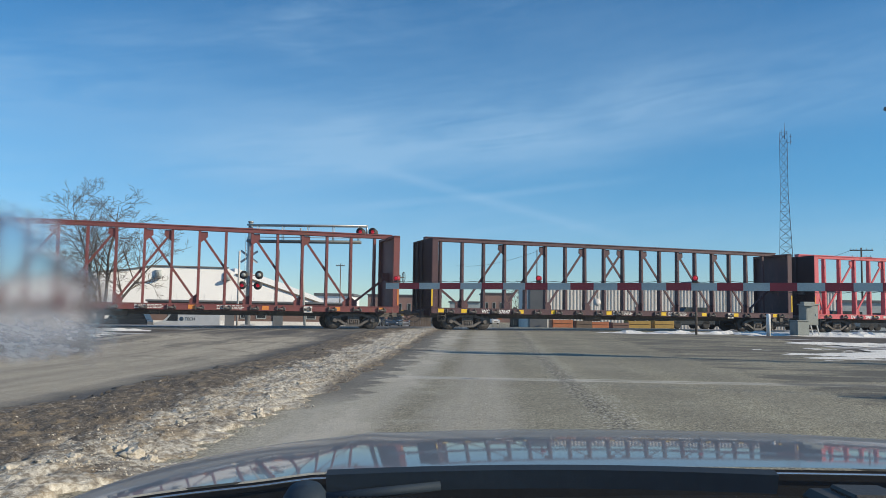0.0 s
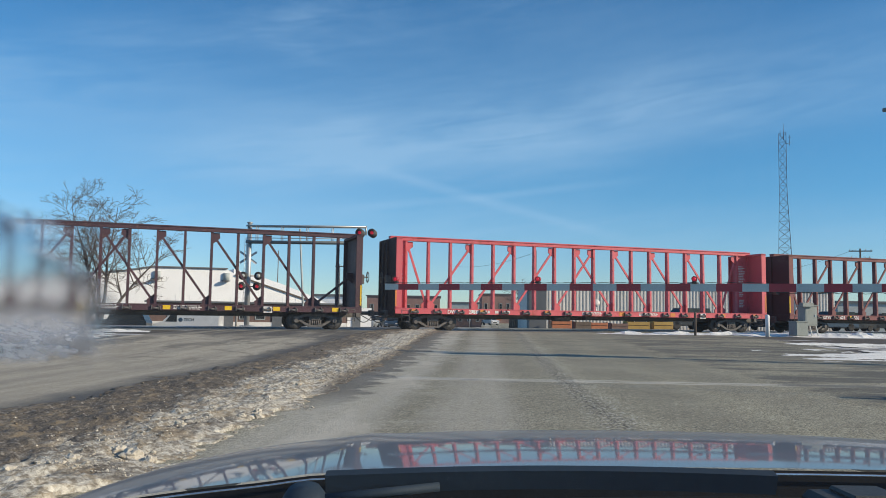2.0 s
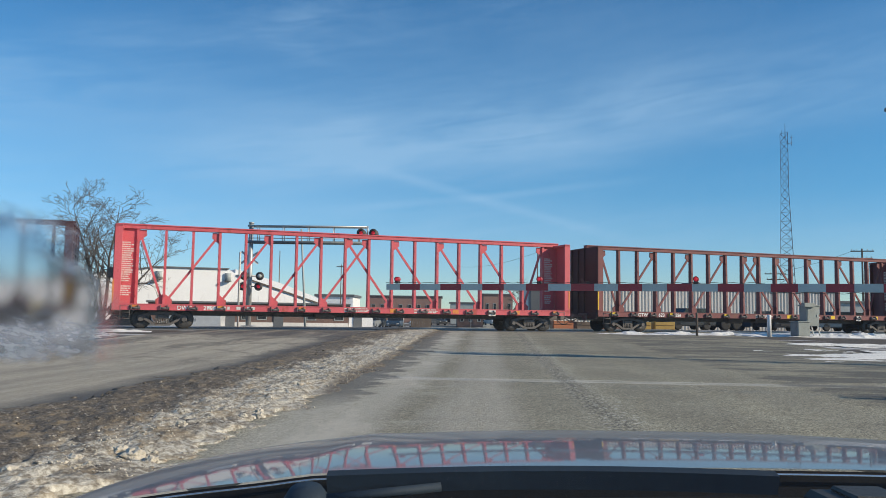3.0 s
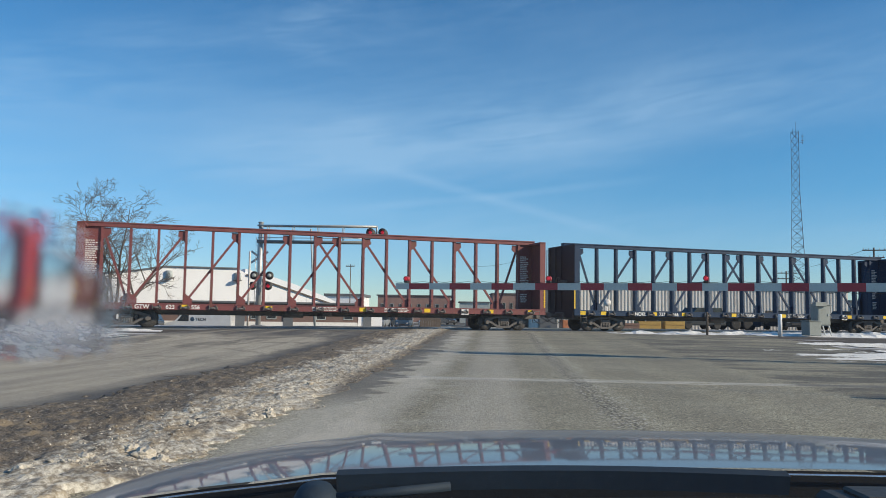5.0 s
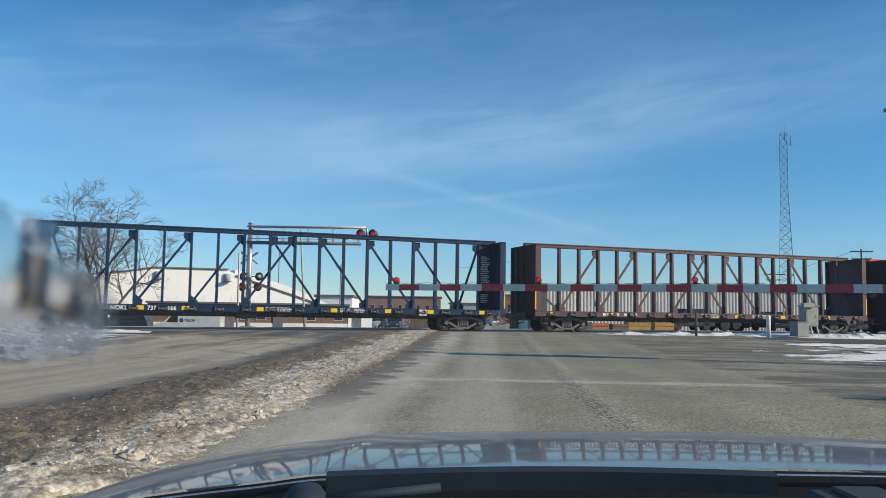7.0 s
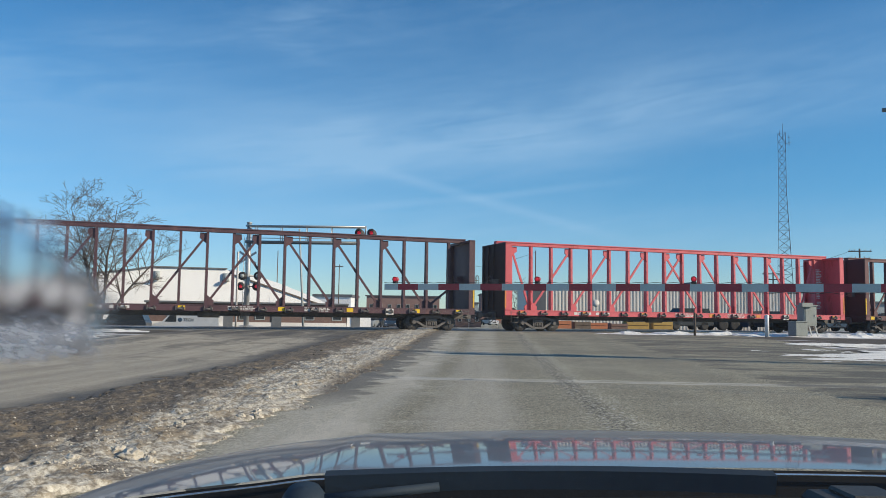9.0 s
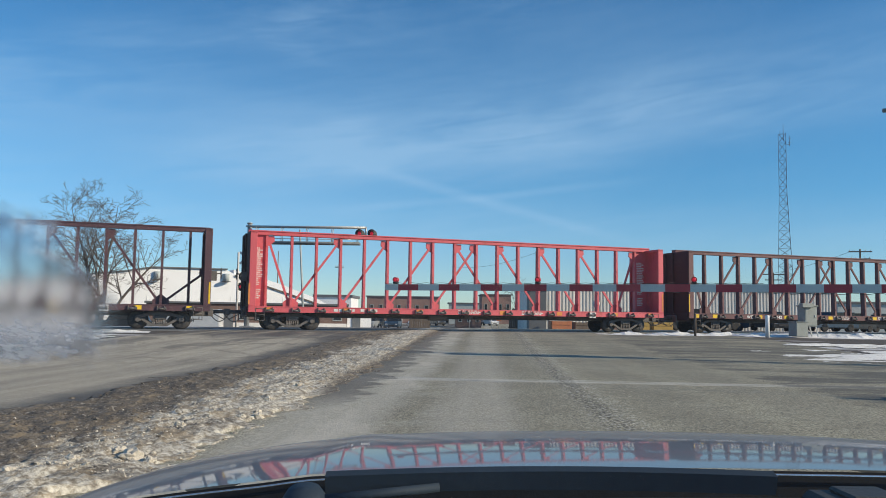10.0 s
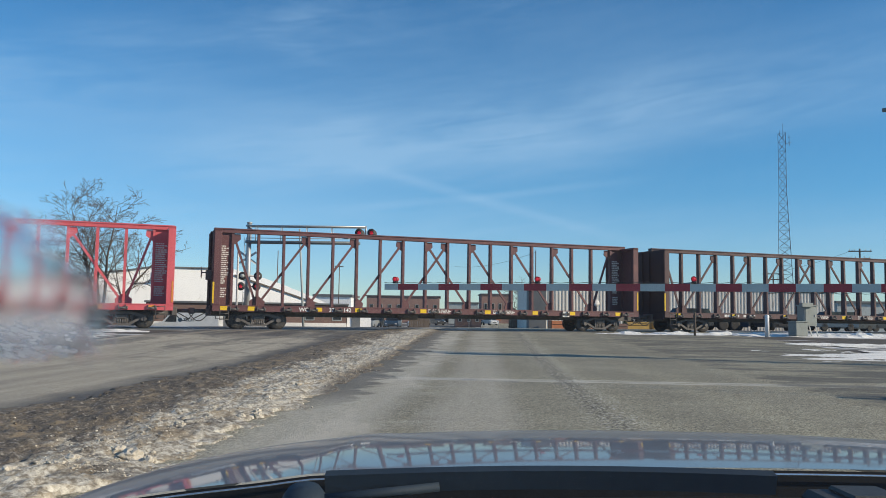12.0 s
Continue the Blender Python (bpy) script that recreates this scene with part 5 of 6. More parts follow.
def plain_building(name, x0, x1, y, depth, z1, mat, label, roofmat, windows=0, roof=0.25):
    y *= DEPTH
    g = ground_z((x0 + x1) / 2, y)
    b = thing(name, pose(0, y, g - 0.1), label, "building")
    bm = bmesh.new()
    box(bm, x0, x1, 0, depth, 0, z1 - g)
    part("wall", bm, mat, b)
    bm = bmesh.new()
    box(bm, x0 - 0.3, x1 + 0.3, -0.3, depth + 0.3, z1 - g, z1 - g + roof, 0.02)
    part("roof", bm, roofmat, b)
    for i in range(windows):
        thing_window(b, x0 + (x1 - x0) * (i + 0.35) / windows, (z1 - g) * 0.4, (x1 - x0) / windows * 0.4, (z1 - g) * 0.3)


plain_building("brick_warehouse", -17.5, -0.6, 160, 20, 5.1, RED_ROOF, "long faded brick warehouse far down the road", DARK_WALL, 8)
plain_building("brick_warehouse", 9.5, 16.5, 165, 14, 6.0, RED_ROOF, "square faded brick building far down the road", DARK_WALL, 4)
plain_building("white_shop", -26, -18.5, 140, 14, 4.4, WHITE_WALL, "low white shop with a dark flat roof", DARK_WALL, 4, 0.5)
plain_building("grey_store", 1.5, 8.0, 150, 10, 3.6, GREY_PAINT, "low grey store far down the road", DARK_WALL, 3)
plain_building("white_house", 45.0, 49.5, 95, 8, 3.6, WHITE_WALL, "small white house with a dark roof", DARK_WALL, 2, 0.7)
plain_building("grey_warehouse", 50.5, 75, 88, 16, 3.4, GREY_PAINT, "low pale grey warehouse", DARK_WALL, 6)
plain_building("brick_shop", 2.2, 6.4, 112, 8, 1.6, BRICK_WALL, "low dark brick shop beside the road", DARK_WALL, 3)


# ---- parked and waiting vehicles ----
def wheel(parent, x, y, r):
    s = -1 if y < 0 else 1
    bm = bmesh.new()
    lathe(bm, [(r * 0.62, -0.1), (r * 0.95, -0.1), (r, -0.06), (r, 0.06), (r * 0.95, 0.1), (r * 0.62, 0.1)], (x, y, r), (0, s, 0), 20)
    w = part("wheel", bm, TYRE, parent)
    bm = bmesh.new()
    lathe(bm, [(0, 0.07), (r * 0.2, 0.09), (r * 0.6, 0.06), (r * 0.64, 0.0), (r * 0.2, 0.0), (0, 0.0)], (x, y, r), (0, s, 0), 16)
    part("rim", bm, GALV, w)


VEHICLES = {"car": (((-2.2, 0.28), (-2.25, 0.7), (-2.1, 0.92), (-1.1, 1.0), (-0.98, 1.02), (1.45, 1.02), (2.15, 0.98), (2.25, 0.7), (2.2, 0.28)), ((-1.1, 0.98), (-0.45, 1.42), (0.9, 1.45), (1.6, 1.0)), 0.88, 1.35, 0.33),
            "suv": (((-2.3, 0.35), (-2.35, 0.8), (-2.2, 1.05), (-1.1, 1.12), (2.2, 1.12), (2.35, 0.9), (2.3, 0.35)), ((-1.1, 1.1), (-0.5, 1.72), (1.9, 1.75), (2.2, 1.1)), 0.93, 1.4, 0.38),
            "van": (((-2.9, 0.35), (-2.95, 0.8), (-2.75, 1.15), (-1.95, 1.3), (-1.2, 2.2), (-0.6, 2.45), (2.85, 2.5), (2.95, 2.3), (2.95, 0.35)), None, 1.0, 1.8, 0.36)}


def vehicle(kind, m, mat, label):
    body, cabin, half, axle, r = VEHICLES[kind]
    v = thing(kind, m, label, kind, "vehicles beyond the track")
    bm = bmesh.new()
    extrude_outline(bm, body, -half, half)
    bmesh.ops.bevel(bm, geom=[e for e in bm.edges], offset=0.06, segments=2, affect="EDGES")
    part("body", bm, mat, v)
    if cabin:
        bm = bmesh.new()
        extrude_outline(bm, cabin, -half + 0.1, half - 0.1)
        part("windows", bm, GLASS_DARK, v)
        bm = bmesh.new()
        x0, x1, z = cabin[1][0] - 0.03, cabin[2][0] + 0.05, cabin[2][1]
        box(bm, x0, x1, -half + 0.12, half - 0.12, z - 0.04, z + 0.03, 0.02)
        part("roof", bm, mat, v)
    else:
        bm = bmesh.new()
        beam(bm, (-1.93, 0, 1.36), (-1.26, 0, 2.16), 0.03, half * 1.7)
        part("windscreen", bm, GLASS_DARK, v)
        for s in (-1, 1):
            bm = bmesh.new()
            extrude_outline(bm, ((-1.75, 1.32), (-1.2, 2.05), (-0.75, 2.05), (-0.75, 1.32)), s * half - 0.02, s * half + 0.012)
            part("side_window", bm, GLASS_DARK, v)
    for x in (-axle, axle):
        for y in (-half + 0.1, half - 0.1):
            wheel(v, x, y, r)
    xf = body[0][0]
    for y in (-half * 0.72, half * 0.72):
        bm = bmesh.new()
        box(bm, xf - 0.05, xf + 0.12, y - 0.16, y + 0.16, 0.62, 0.78, 0.02)
        part("headlight", bm, CHROME, v)
    bm = bmesh.new()
    box(bm, xf - 0.06, xf + 0.1, -half * 0.45, half * 0.45, 0.42, 0.6, 0.02)
    part("grille", bm, BLACK_PAINT, v)
    return v


def on_ground(x, y, rz):
    y *= DEPTH
    return pose(x, y, ground_z(x, y), 0, 0, rz)


WHITE_BODY, SILVER_BODY, DARK_BODY, BLUE_BODY = car_paint("white_car_body", (0.75, 0.75, 0.74)), car_paint("silver_car_body", (0.40, 0.42, 0.43)), car_paint("dark_car_body", (0.03, 0.035, 0.04)), car_paint("blue_car_body", (0.05, 0.09, 0.14))
van = vehicle("van", on_ground(-22.8, 62, 4), WHITE_BODY, "white delivery van parked by a brick building")
writing("TECH", 0.36, DARK_BODY, van, pose(-0.15, -1.02, 1.38, 90, 0, 0))
bm = bmesh.new()
lathe(bm, [(0.11, 0), (0.19, 0), (0.19, 0.012), (0.11, 0.012)], (-0.42, -1.0, 1.5), (0, -1, 0), 20)
part("emblem", bm, BLUE_BODY, van, "blue ring emblem")
vehicle("suv", on_ground(-27.8, 60, 3), DARK_BODY, "dark sport utility vehicle parked on snow")
vehicle("suv", on_ground(-9.6, 92, 84), SILVER_BODY, "silver sport utility vehicle waiting behind the crossing")
vehicle("suv", on_ground(-6.6, 94, 86), BLUE_BODY, "dark blue sport utility vehicle waiting behind the crossing")
vehicle("car", on_ground(-9.4, 101, 85), DARK_BODY, "dark saloon car waiting behind the crossing")
vehicle("car", on_ground(-3.9, 101, 86), SILVER_BODY, "silver saloon car waiting behind the crossing")
for i, (x, y, kind, b, lab) in enumerate(((-1.5, 150, "suv", WHITE_BODY, "white"), (1.2, 155, "car", DARK_BODY, "dark"), (4.0, 138, "suv", SILVER_BODY, "silver"), (6.8, 140, "suv", DARK_BODY, "dark"), (9.6, 137, "car", WHITE_BODY, "white"), (-1.0, 128, "car", DARK_BODY, "dark"))):
    vehicle(kind, on_ground(x, y, 82 + 7 * i), b, lab + " vehicle far down the snowy street")
for x, y, kind, b, rz, lab in ((20.0, 57, "suv", DARK_BODY, 20, "dark sport utility vehicle parked behind the track"), (24.2, 60, "car", BLUE_BODY, 10, "dark blue saloon parked behind the track"),
                               (27.8, 58.5, "car", DARK_BODY, 95, "black saloon parked behind the track"), (30.0, 63, "suv", DARK_BODY, 92, "black sport utility vehicle parked behind the track"),
                               (35.5, 63, "suv", BLUE_BODY, 15, "dark blue sport utility vehicle parked behind the track"), (39.2, 66, "car", DARK_BODY, 20, "dark saloon parked behind the track"),
                               (44.0, 69, "suv", DARK_BODY, 12, "dark sport utility vehicle parked behind the track")):
    vehicle(kind, on_ground(x, y, rz), b, lab)


def crate(x, y, w, h, mat, label, rz=10):
    c = thing("crate", on_ground(x, y, rz), label, "crate", "crates beside the shed")
    n = max(2, int(h / 0.22))
    for i in range(n):
        bm = bmesh.new()
        z = i * h / n
        box(bm, -w / 2, w / 2, -0.42, -0.38, z + 0.02, z + h / n - 0.02, 0.005)
        part("slat", bm, mat, c)
    for sx in (-1, 1):
        bm = bmesh.new()
        box(bm, sx * w / 2 - 0.05, sx * w / 2 + 0.05, -0.37, 0.4, 0, h, 0.01)
        part("side", bm, mat, c)
    bm = bmesh.new()
    box(bm, -w / 2 + 0.05, w / 2 - 0.05, -0.37, 0.4, 0.03, h - 0.05)
    part("load", bm, POLE_WOOD, c)


for i, (x, y, w, h, mt) in enumerate(((8.9, 52, 1.5, 0.62, ORANGE_PAINT), (10.6, 52.5, 1.2, 0.55, POLE_WOOD), (11.9, 52.8, 1.3, 0.5, ORANGE_PAINT), (15.2, 54, 1.8, 0.6, YELLOW_PAINT), (17.3, 54.5, 1.6, 0.62, YELLOW_PAINT), (13.6, 53.4, 1.3, 0.45, BRICK_WALL))):
    crate(x, y, w, h, mt, "slatted " + ("yellow", "orange", "brown")[0 if mt is YELLOW_PAINT else (1 if mt is ORANGE_PAINT else 2)] + " crate standing beside the shed")


# added trailer, dark all over, standing in for shadow below the shed
def shadow_trailer():
    t = thing("shade_band_trailer", on_ground(20.2, 58.5, 12), "long dark trailer added for the shadow below the shed", "trailer")
    bm = bmesh.new()
    box(bm, -5.5, 5.5, -1.2, 1.2, 0.85, 1.15, 0.03)
    part("bed", bm, BLACK_PAINT, t)
    bm = bmesh.new()
    box(bm, -5.2, 5.2, -1.0, 1.0, 1.15, 1.5, 0.06)
    part("load", bm, DARK_WALL, t, "dark sheeted load")
    for x in (-4.2, -3.1, 3.4, 4.5):
        for y in (-1.05, 1.05):
            wheel(t, x, y, 0.48)
    bm = bmesh.new()
    box(bm, -2.5, 2.5, -1.1, 1.1, 0.35, 0.8, 0.04)
    part("side_skirt", bm, BLACK_PAINT, t)


shadow_trailer()


def street_sign(x, y, h, w, mat, label):
    s = thing("street_sign", on_ground(x, y, 5), label, "sign", "street signs")
    bm = bmesh.new()
    rod(bm, (0, 0, -0.1), (0, 0, h), 0.035, n=8)
    part("post", bm, GALV, s)
    bm = bmesh.new()
    box(bm, -w / 2, w / 2, -0.05, -0.035, h - w * 1.25, h, 0.004)
    part("panel", bm, mat, s)


for x, y, h, w, mat, lab in ((5.6, 78, 2.3, 0.6, STENCIL, "white road sign on a steel post"), (6.6, 80, 1.9, 0.5, ORANGE_PAINT, "faded orange road sign on a steel post"), (-1.6, 84, 2.4, 0.5, STENCIL, "white road sign on a steel post"),
                             (9.0, 90, 2.6, 0.7, STENCIL, "white road sign on a steel post"), (-4.4, 76, 2.2, 0.5, YELLOW_PAINT, "yellow road sign on a steel post"), (3.8, 96, 2.8, 0.6, STENCIL, "white road sign on a steel post")):
    street_sign(x, y, h, w, mat, lab)


def board_fence(x, y, n, h, rz, label):
    f = thing("board_fence", on_ground(x, y, rz), label, "fence")
    bm = bmesh.new()
    box(bm, 0, 0.17, -0.02, 0.02, 0.03, h, 0.006)
    me = mesh_of("board", bm, POLE_WOOD)
    for i in range(n):
        b = part("board", me, None, f)
        b.location = (i * 0.185, 0, 0)
    for z in (0.4, h - 0.4):
        bm = bmesh.new()
        box(bm, -0.05, n * 0.185 + 0.05, 0.022, 0.07, z - 0.05, z + 0.05)
        part("rail", bm, POLE_WOOD, f)


board_fence(-3.5, 74, 12, 1.9, 6, "brown weathered board fence by the far lanes")
board_fence(6.8, 70, 16, 1.7, 4, "brown weathered board fence beside the bin")


def far_woods():
    rng = random.Random(9)
    verts, faces = [], []
    for i in range(1500):
        a = rng.uniform(-1.0, 1.0)
        d = rng.uniform(280, 420)
        x, y = d * math.sin(a), d * math.cos(a)
        h = rng.uniform(2.0, 6.0)
        w = rng.uniform(1.0, 3.0)
        b = len(verts)
        z = ground_z(x, y)
        for k in range(5):
            t = k / 4
            verts.append((x + w * (t - 0.5) * 2 + rng.uniform(-0.3, 0.3), y + rng.uniform(-1, 1), z + h * (1 - (2 * t - 1) ** 2) * rng.uniform(0.7, 1.1)))
        verts.append((x - w, y, z - 0.5))
        verts.append((x + w, y, z - 0.5))
        faces.append((b + 5, b, b + 1, b + 2, b + 3, b + 4, b + 6))
    me = bpy.data.meshes.new("far_woods")
    me.from_pydata(verts, [], faces)
    me.materials.append(FAR_TWIGS)
    tagged(new("far_woods", me), "thin line of bare brown woods far off", "woods", kind="stuff")


far_woods()
for i, (x, y) in enumerate(((12.2, 110), (14.8, 118))):
    bare_tree(x, y, 6.5, 31 + i, ((-0.15, 0.9, 0, -0.2), (0.1, 1.0, 0, 0.1), (0.3, 0.8, 0, 0.2)), "low leafless bush-like tree far off")


# ---- the waiting car round the camera: bonnet, cowl, wiper and windscreen ----
CAR_X = 0.56


def bonnet_z(y, v):
    d = y - 0.9
    z = 1.008 - 0.042 * d - 0.082 * d * d
    if d > 0.72:
        z -= 0.9 * (d - 0.72) ** 2
    a = abs(v)
    z -= 0.032 * a * a + 0.045 * a ** 4
    if a > 0.97:
        z -= 2.2 * (a - 0.97) ** 2
    # a shallow crease on each side
    z += 0.004 * math.exp(-((a - 0.62) / 0.05) ** 2)
    return z


def own_car():
    c = thing("waiting_car", Matrix.Diagonal((1, DEPTH, 1, 1)), "dusty dark grey car whose bonnet mirrors the train", "car")
    xs, ys = steps(-1.1, 1.1, 88), steps(0.9, 1.9, 80)
    verts = [(CAR_X - 0.1 + v, y, bonnet_z(y, v)) for y in ys for v in xs]
    n = len(xs)
    faces = [(j * n + i, j * n + i + 1, (j + 1) * n + i + 1, (j + 1) * n + i) for j in range(len(ys) - 1) for i in range(n - 1)]
    me = bpy.data.meshes.new("bonnet")
    me.from_pydata(verts, [], faces)
    me.materials.append(HOOD_PAINT)
    for p in me.polygons:
        p.use_smooth = True
    part("bonnet", me, None, c, "glossy grey bonnet filmed with road dust")
    # thin bright rod put in for the highlight on the rear edge
    bm = bmesh.new()
    prev = None
    for v in xs:
        p = Vector((CAR_X - 0.1 + v, 0.892, bonnet_z(0.9, v) - 0.006))
        if prev is not None:
            rod(bm, prev, p, 0.0018, n=5, caps=False)
        prev = p
    part("bonnet_edge", bm, CHROME, c, "bright line for the highlight along the bonnet rear edge")
    # added dark strip that closes and blackens the gap below the rear edge
    lip = [(CAR_X - 0.1 + v, 0.901, bonnet_z(0.9, v) - 0.003) for v in xs] + [(CAR_X - 0.1 + v, 0.896, bonnet_z(0.9, v) - 0.05) for v in xs]
    me = bpy.data.meshes.new("bonnet_seal")
    me.from_pydata(lip, [], [(n + i, n + i + 1, i + 1, i) for i in range(n - 1)])
    me.materials.append(PLASTIC)
    part("bonnet_seal", me, None, c, "added black strip closing the gap under the bonnet")
    # wings and front wheels
    for sx in (-1, 1):
        bm = bmesh.new()
        x = CAR_X - 0.1 + sx * 1.08
        extrude_outline(bm, ((0.62, 0.25), (0.62, 0.76), (1.7, 0.66), (1.9, 0.5), (1.9, 0.25)), -0.03, 0.03)
        w = part("wing", bm, HOOD_PAINT, c)
        w.matrix_basis = pose(x, 0, 0, 0, 0, 90)
        bm = bmesh.new()
        lathe(bm, [(0.2, -0.1), (0.31, -0.1), (0.325, -0.06), (0.325, 0.06), (0.31, 0.1), (0.2, 0.1), (0.05, 0.08), (0.05, -0.08)], (CAR_X - 0.1 + sx * 0.8, 1.25, 0.325), (sx, 0, 0), 20)
        part("front_wheel", bm, TYRE, c)
    # cowl: a black trough below the glass
    verts, faces = [], []
    prof = ((0.897, -0.012), (0.86, -0.008), (0.80, 0.0), (0.74, 0.01), (0.66, 0.018), (0.58, 0.02))
    for y, dz in prof:
        for v in xs:
            verts.append((CAR_X - 0.1 + v, y, 0.985 + dz - 0.06 * v * v))
    faces = [(j * n + i, j * n + i + 1, (j + 1) * n + i + 1, (j + 1) * n + i) for j in range(len(prof) - 1) for i in range(n - 1)]
    me = bpy.data.meshes.new("cowl")
    me.from_pydata(verts, [], faces)
    me.materials.append(PLASTIC)
    part("cowl", me, None, c, "matt black plastic cowl")
    for i in range(26):
        bm = bmesh.new()
        x = -0.11 + i * 0.0062
        box(bm, x, x + 0.0035, 0.72, 0.76, 0.992, 1.0)
        part("vent_fin", bm, PLASTIC, c)
    # wiper
    bm = bmesh.new()
    zw = 1.0125
    prev = None
    for i in range(25):
        t = i / 24
        p = Vector((-0.127 + 0.502 * t, 0.785 + 0.012 * math.sin(math.pi * t), zw + 0.007 * t - 0.003 * (2 * t - 1) ** 2))
        if prev is not None:
            beam(bm, prev, p, 0.023, 0.012, (0, 1, 0.3))
        prev = p
    w = part("wiper", bm, WIPER_BLACK, c, "blue-black wiper blade at rest")
    bm = bmesh.new()
    lathe(bm, [(0, -0.03), (0.022, -0.03), (0.024, 0.0), (0.018, 0.010), (0, 0.013)], (-0.147, 0.765, 0.998), (0, -0.25, 1), 18)
    part("wiper_pivot", bm, WIPER_BLACK, w)
    bm = bmesh.new()
    rod(bm, (-0.147, 0.765, 0.994), (0.0, 0.78, 1.008), 0.006, 0.005, 10)
    part("wiper_arm", bm, WIPER_BLACK, w)
    bm = bmesh.new()
    box(bm, 0.44, 0.62, 0.80, 0.86, 0.972, 0.994, 0.008)
    box(bm, 0.47, 0.53, 0.795, 0.85, 0.993, 1.0, 0.003)
    h = part("bonnet_hinge", bm, HINGE, c, "dark grey bonnet hinge")
    for x in (0.475, 0.505, 0.55):
        bm = bmesh.new()
        rod(bm, (x, 0.797, 0.985), (x, 0.785, 0.990), 0.007, n=10)
        part("bolt", bm, BLACK_PAINT, h)
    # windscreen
    m = bpy.data.materials.new("hazed_windscreen_glass")
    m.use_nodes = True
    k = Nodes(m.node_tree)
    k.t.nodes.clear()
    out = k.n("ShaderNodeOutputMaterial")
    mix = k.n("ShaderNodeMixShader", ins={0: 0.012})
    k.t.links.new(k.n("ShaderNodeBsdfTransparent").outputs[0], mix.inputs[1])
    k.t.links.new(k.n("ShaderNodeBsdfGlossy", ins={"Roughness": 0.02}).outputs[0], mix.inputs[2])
    # translucent share over the whole pane: a dust haze put in to lift blacks
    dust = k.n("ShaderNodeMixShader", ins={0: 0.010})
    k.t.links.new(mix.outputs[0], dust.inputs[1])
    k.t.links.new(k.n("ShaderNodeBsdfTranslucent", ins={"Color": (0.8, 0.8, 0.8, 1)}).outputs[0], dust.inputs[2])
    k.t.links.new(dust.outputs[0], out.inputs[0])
    bm = bmesh.new()

    def glass(u, h):
        # rakes back towards the driver, bowed a little
        return Vector((CAR_X - 0.1 + u, 0.70 - (h - 0.99) * 1.35 - 0.10 * u * u, h))
    ns = 16
    for off in (0.0, 0.005):
        g = [[bm.verts.new(glass(-0.95 + 1.9 * i / ns, 0.992 + 0.44 * j / 8) + Vector((0, -off, 0))) for i in range(ns + 1)] for j in range(9)]
        for j in range(8):
            for i in range(ns):
                f = bm.faces.new((g[j][i], g[j][i + 1], g[j + 1][i + 1], g[j + 1][i]))
                f.smooth = True
    ws = part("windscreen", bm, m, c, "raked windscreen with a faint added haze")
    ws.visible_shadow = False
    # blurred smear of thawing slush on the glass
    m = bpy.data.materials.new("slush_smear")
    m.use_nodes = True
    k = Nodes(m.node_tree)
    k.t.nodes.clear()
    out = k.n("ShaderNodeOutputMaterial")
    co = k.n("ShaderNodeTexCoord").outputs["Generated"]
    sep = k.n("ShaderNodeSeparateXYZ", ins={0: co})
    wob = k.noise(co, 3.2, 4, 0.55)
    wv = k.math("MULTIPLY_ADD", wob, 0.42, -0.21)
    right = k.ramp(k.math("ADD", k.math("ADD", sep.outputs[0], wv), k.ramp(sep.outputs[2], 0.45, 0.1, 0.0, 0.12)), 0.88, 0.70)
    up = k.ramp(k.math("ADD", sep.outputs[2], wv), 0.94, 0.80)
    low = k.ramp(k.math("ADD", sep.outputs[2], k.math("MULTIPLY", wv, 0.7)), 0.14, 0.26)
    mask = k.math("MULTIPLY", k.math("MULTIPLY", right, up), low)
    refr = k.n("ShaderNodeBsdfRefraction", ins={"Roughness": 0.22, "IOR": 1.05, "Color": (0.78, 0.80, 0.84, 1)})
    dif = k.n("ShaderNodeBsdfTranslucent", ins={"Color": (0.86, 0.82, 0.76, 1)})
    flecks = k.ramp(k.noise(co, 13.0, 6, 0.7), 0.46, 0.6)
    wet_low = k.ramp(sep.outputs[2], 0.5, 0.3)
    body = k.n("ShaderNodeMixShader", ins={0: k.math("MULTIPLY", k.math("MULTIPLY_ADD", flecks, 0.50, 0.06), wet_low)})
    k.t.links.new(refr.outputs[0], body.inputs[1])
    k.t.links.new(dif.outputs[0], body.inputs[2])
    mix = k.n("ShaderNodeMixShader", ins={0: mask})
    k.t.links.new(k.n("ShaderNodeBsdfTransparent").outputs[0], mix.inputs[1])
    k.t.links.new(body.outputs[0], mix.inputs[2])
    k.t.links.new(mix.outputs[0], out.inputs[0])
    bm = bmesh.new()
    n = 10
    sheets = [[[bm.verts.new(glass(-0.76 + 0.145 * i / n, 1.152 + 0.104 * j / n) + Vector((0, -0.006 - off, 0))) for i in range(n + 1)] for j in range(n + 1)] for off in (0.0, 0.0015)]
    for g in sheets:
        for j in range(n):
            for i in range(n):
                bm.faces.new((g[j][i], g[j][i + 1], g[j + 1][i + 1], g[j + 1][i]))
    rim = [(0, i) for i in range(n)] + [(j, n) for j in range(n)] + [(n, n - i) for i in range(n)] + [(n - j, 0) for j in range(n)]
    for (j0, i0), (j1, i1) in zip(rim, rim[1:] + rim[:1]):
        bm.faces.new((sheets[0][j0][i0], sheets[0][j1][i1], sheets[1][j1][i1], sheets[1][j0][i0]))
    sm = part("slush_smear", bm, m, ws, "blurred smear of thawing slush")
    sm.visible_shadow = False


own_car()


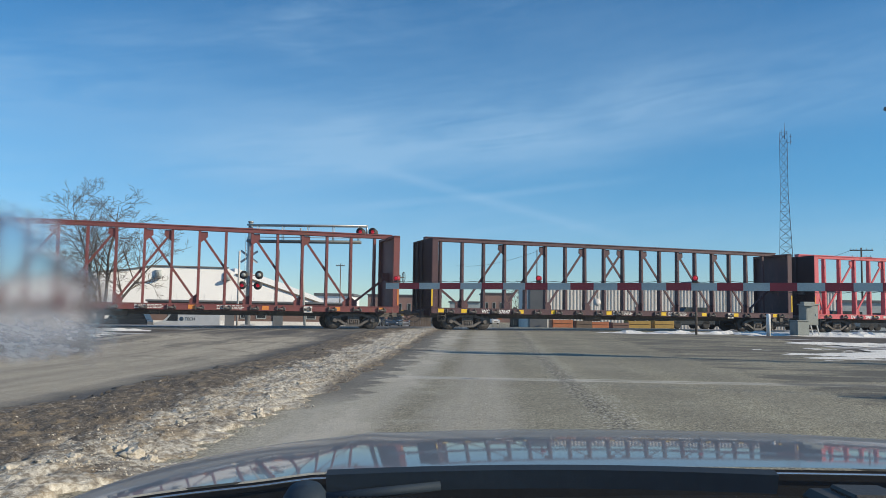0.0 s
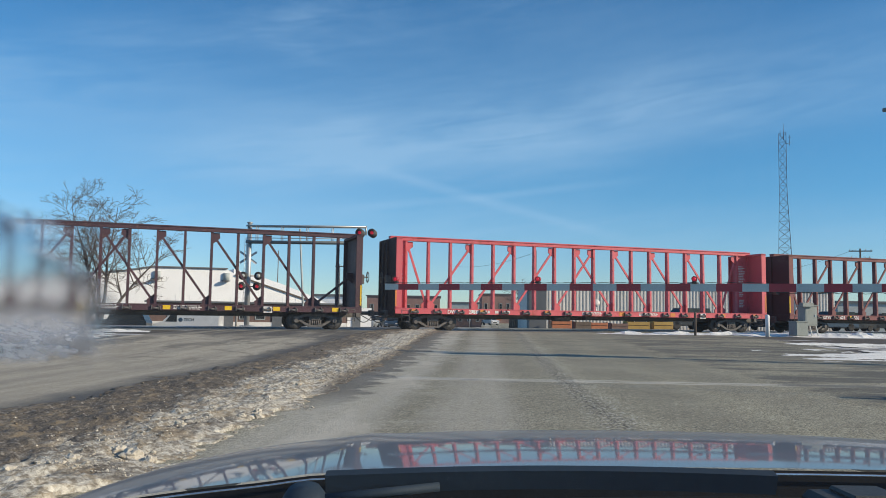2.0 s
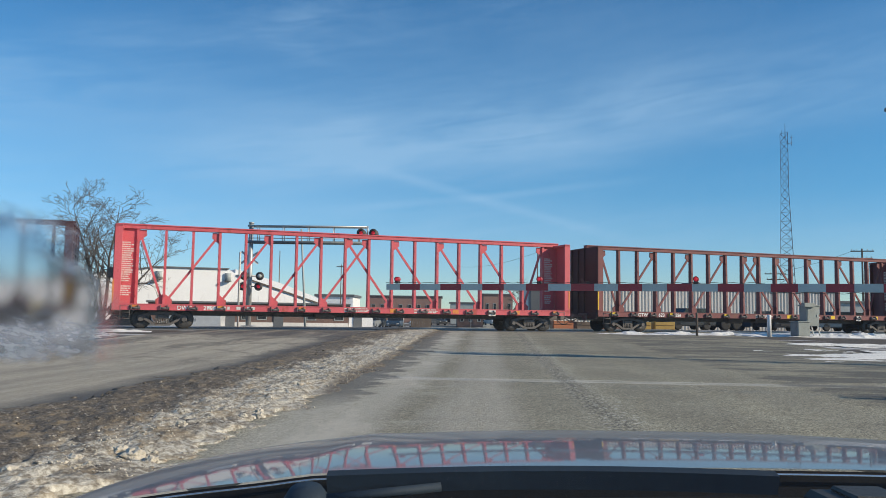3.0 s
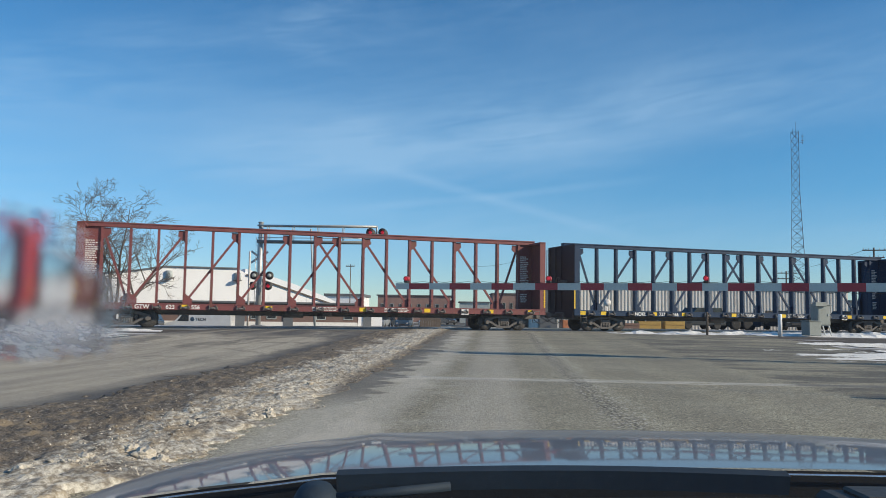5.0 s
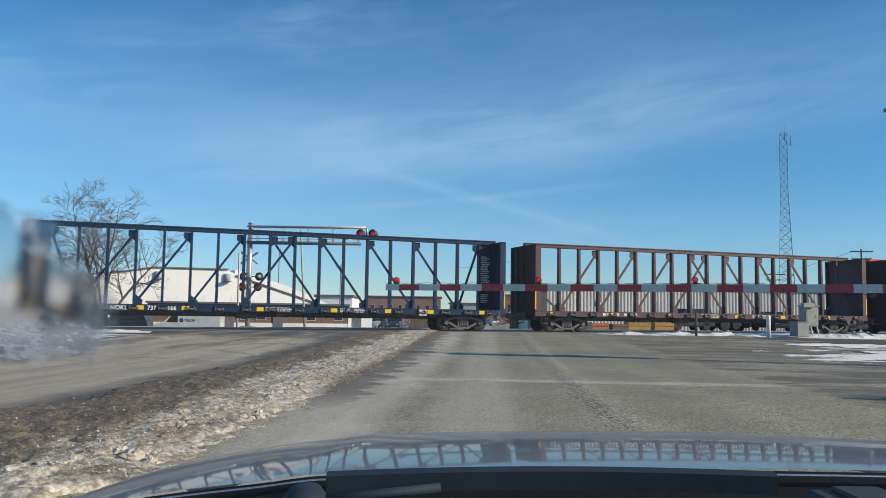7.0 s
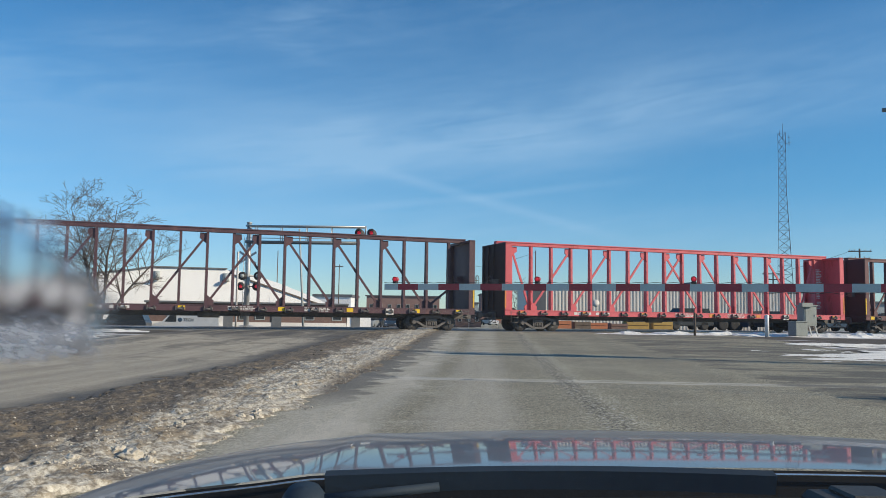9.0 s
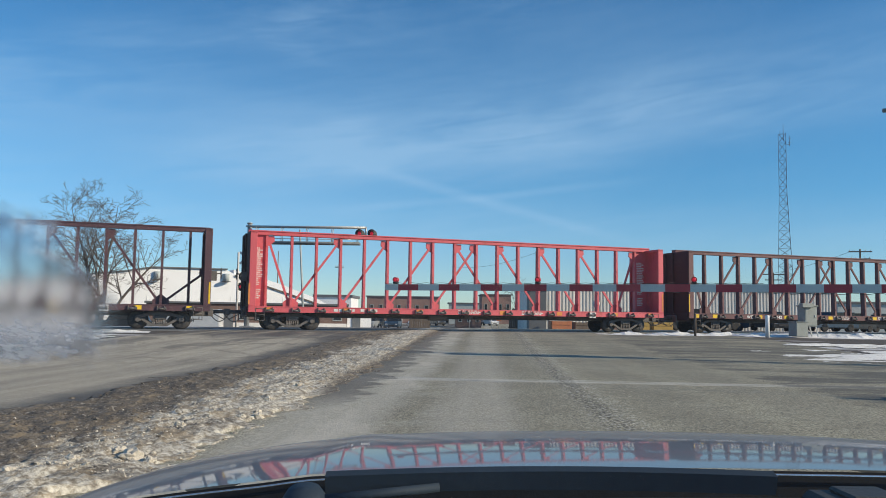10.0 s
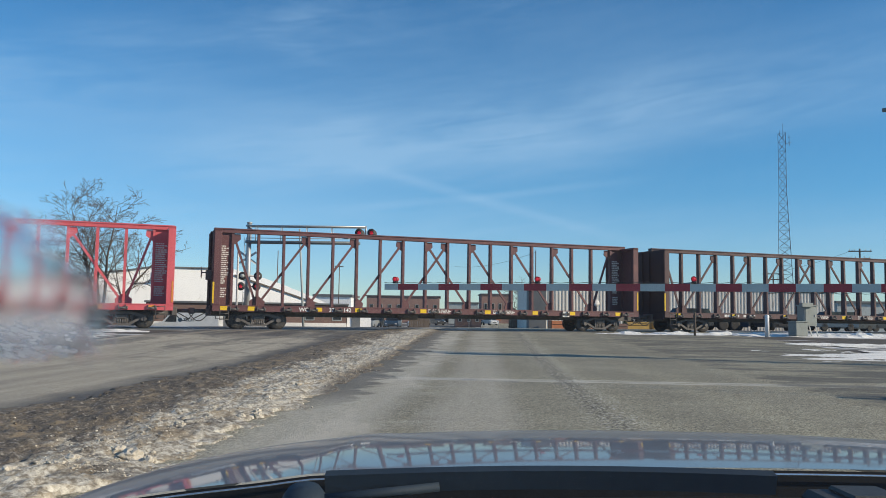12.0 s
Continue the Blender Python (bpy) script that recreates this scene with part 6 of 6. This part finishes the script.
# ---- what moves: the train rolls by, each car with its turning wheels ----
TRAIN_ROWS = [(0.0, 0.0), (1.5, 20.02), (3.0, 39.93), (5.0, 66.75), (7.0, 93.27), (9.0, 119.73), (10.5, 139.61), (12.0, 159.4)]


def rolled(t):
    """Metres that the train has gone, evenly between the rows."""
    for (t0, d0), (t1, d1) in zip(TRAIN_ROWS, TRAIN_ROWS[1:]):
        if t <= t1:
            return d0 + (d1 - d0) * (t - t0) / (t1 - t0)
    return TRAIN_ROWS[-1][1]


def motions():
    for car, i in CARS:
        walk(car, [(t, pose(*track_point(13.02 + GAP * i - rolled(t), 0, 0), 0, 0, SKEW)) for t in (0, 1.5, 3, 5, 7, 9, 10.5, 12)])
    first = {}
    for w, ax in WHEELSETS:
        if ax not in first:
            walk(w, [(f / 30, pose(ax, 0, 0.42, 0, -math.degrees(rolled(f / 30) / 0.42), 0)) for f in range(0, 361)])
            first[ax] = w.animation_data
        else:
            w.rotation_mode = "QUATERNION"
            w.animation_data_create()
            w.animation_data.action = first[ax].action
            w.animation_data.action_slot = first[ax].action_slot


motions()
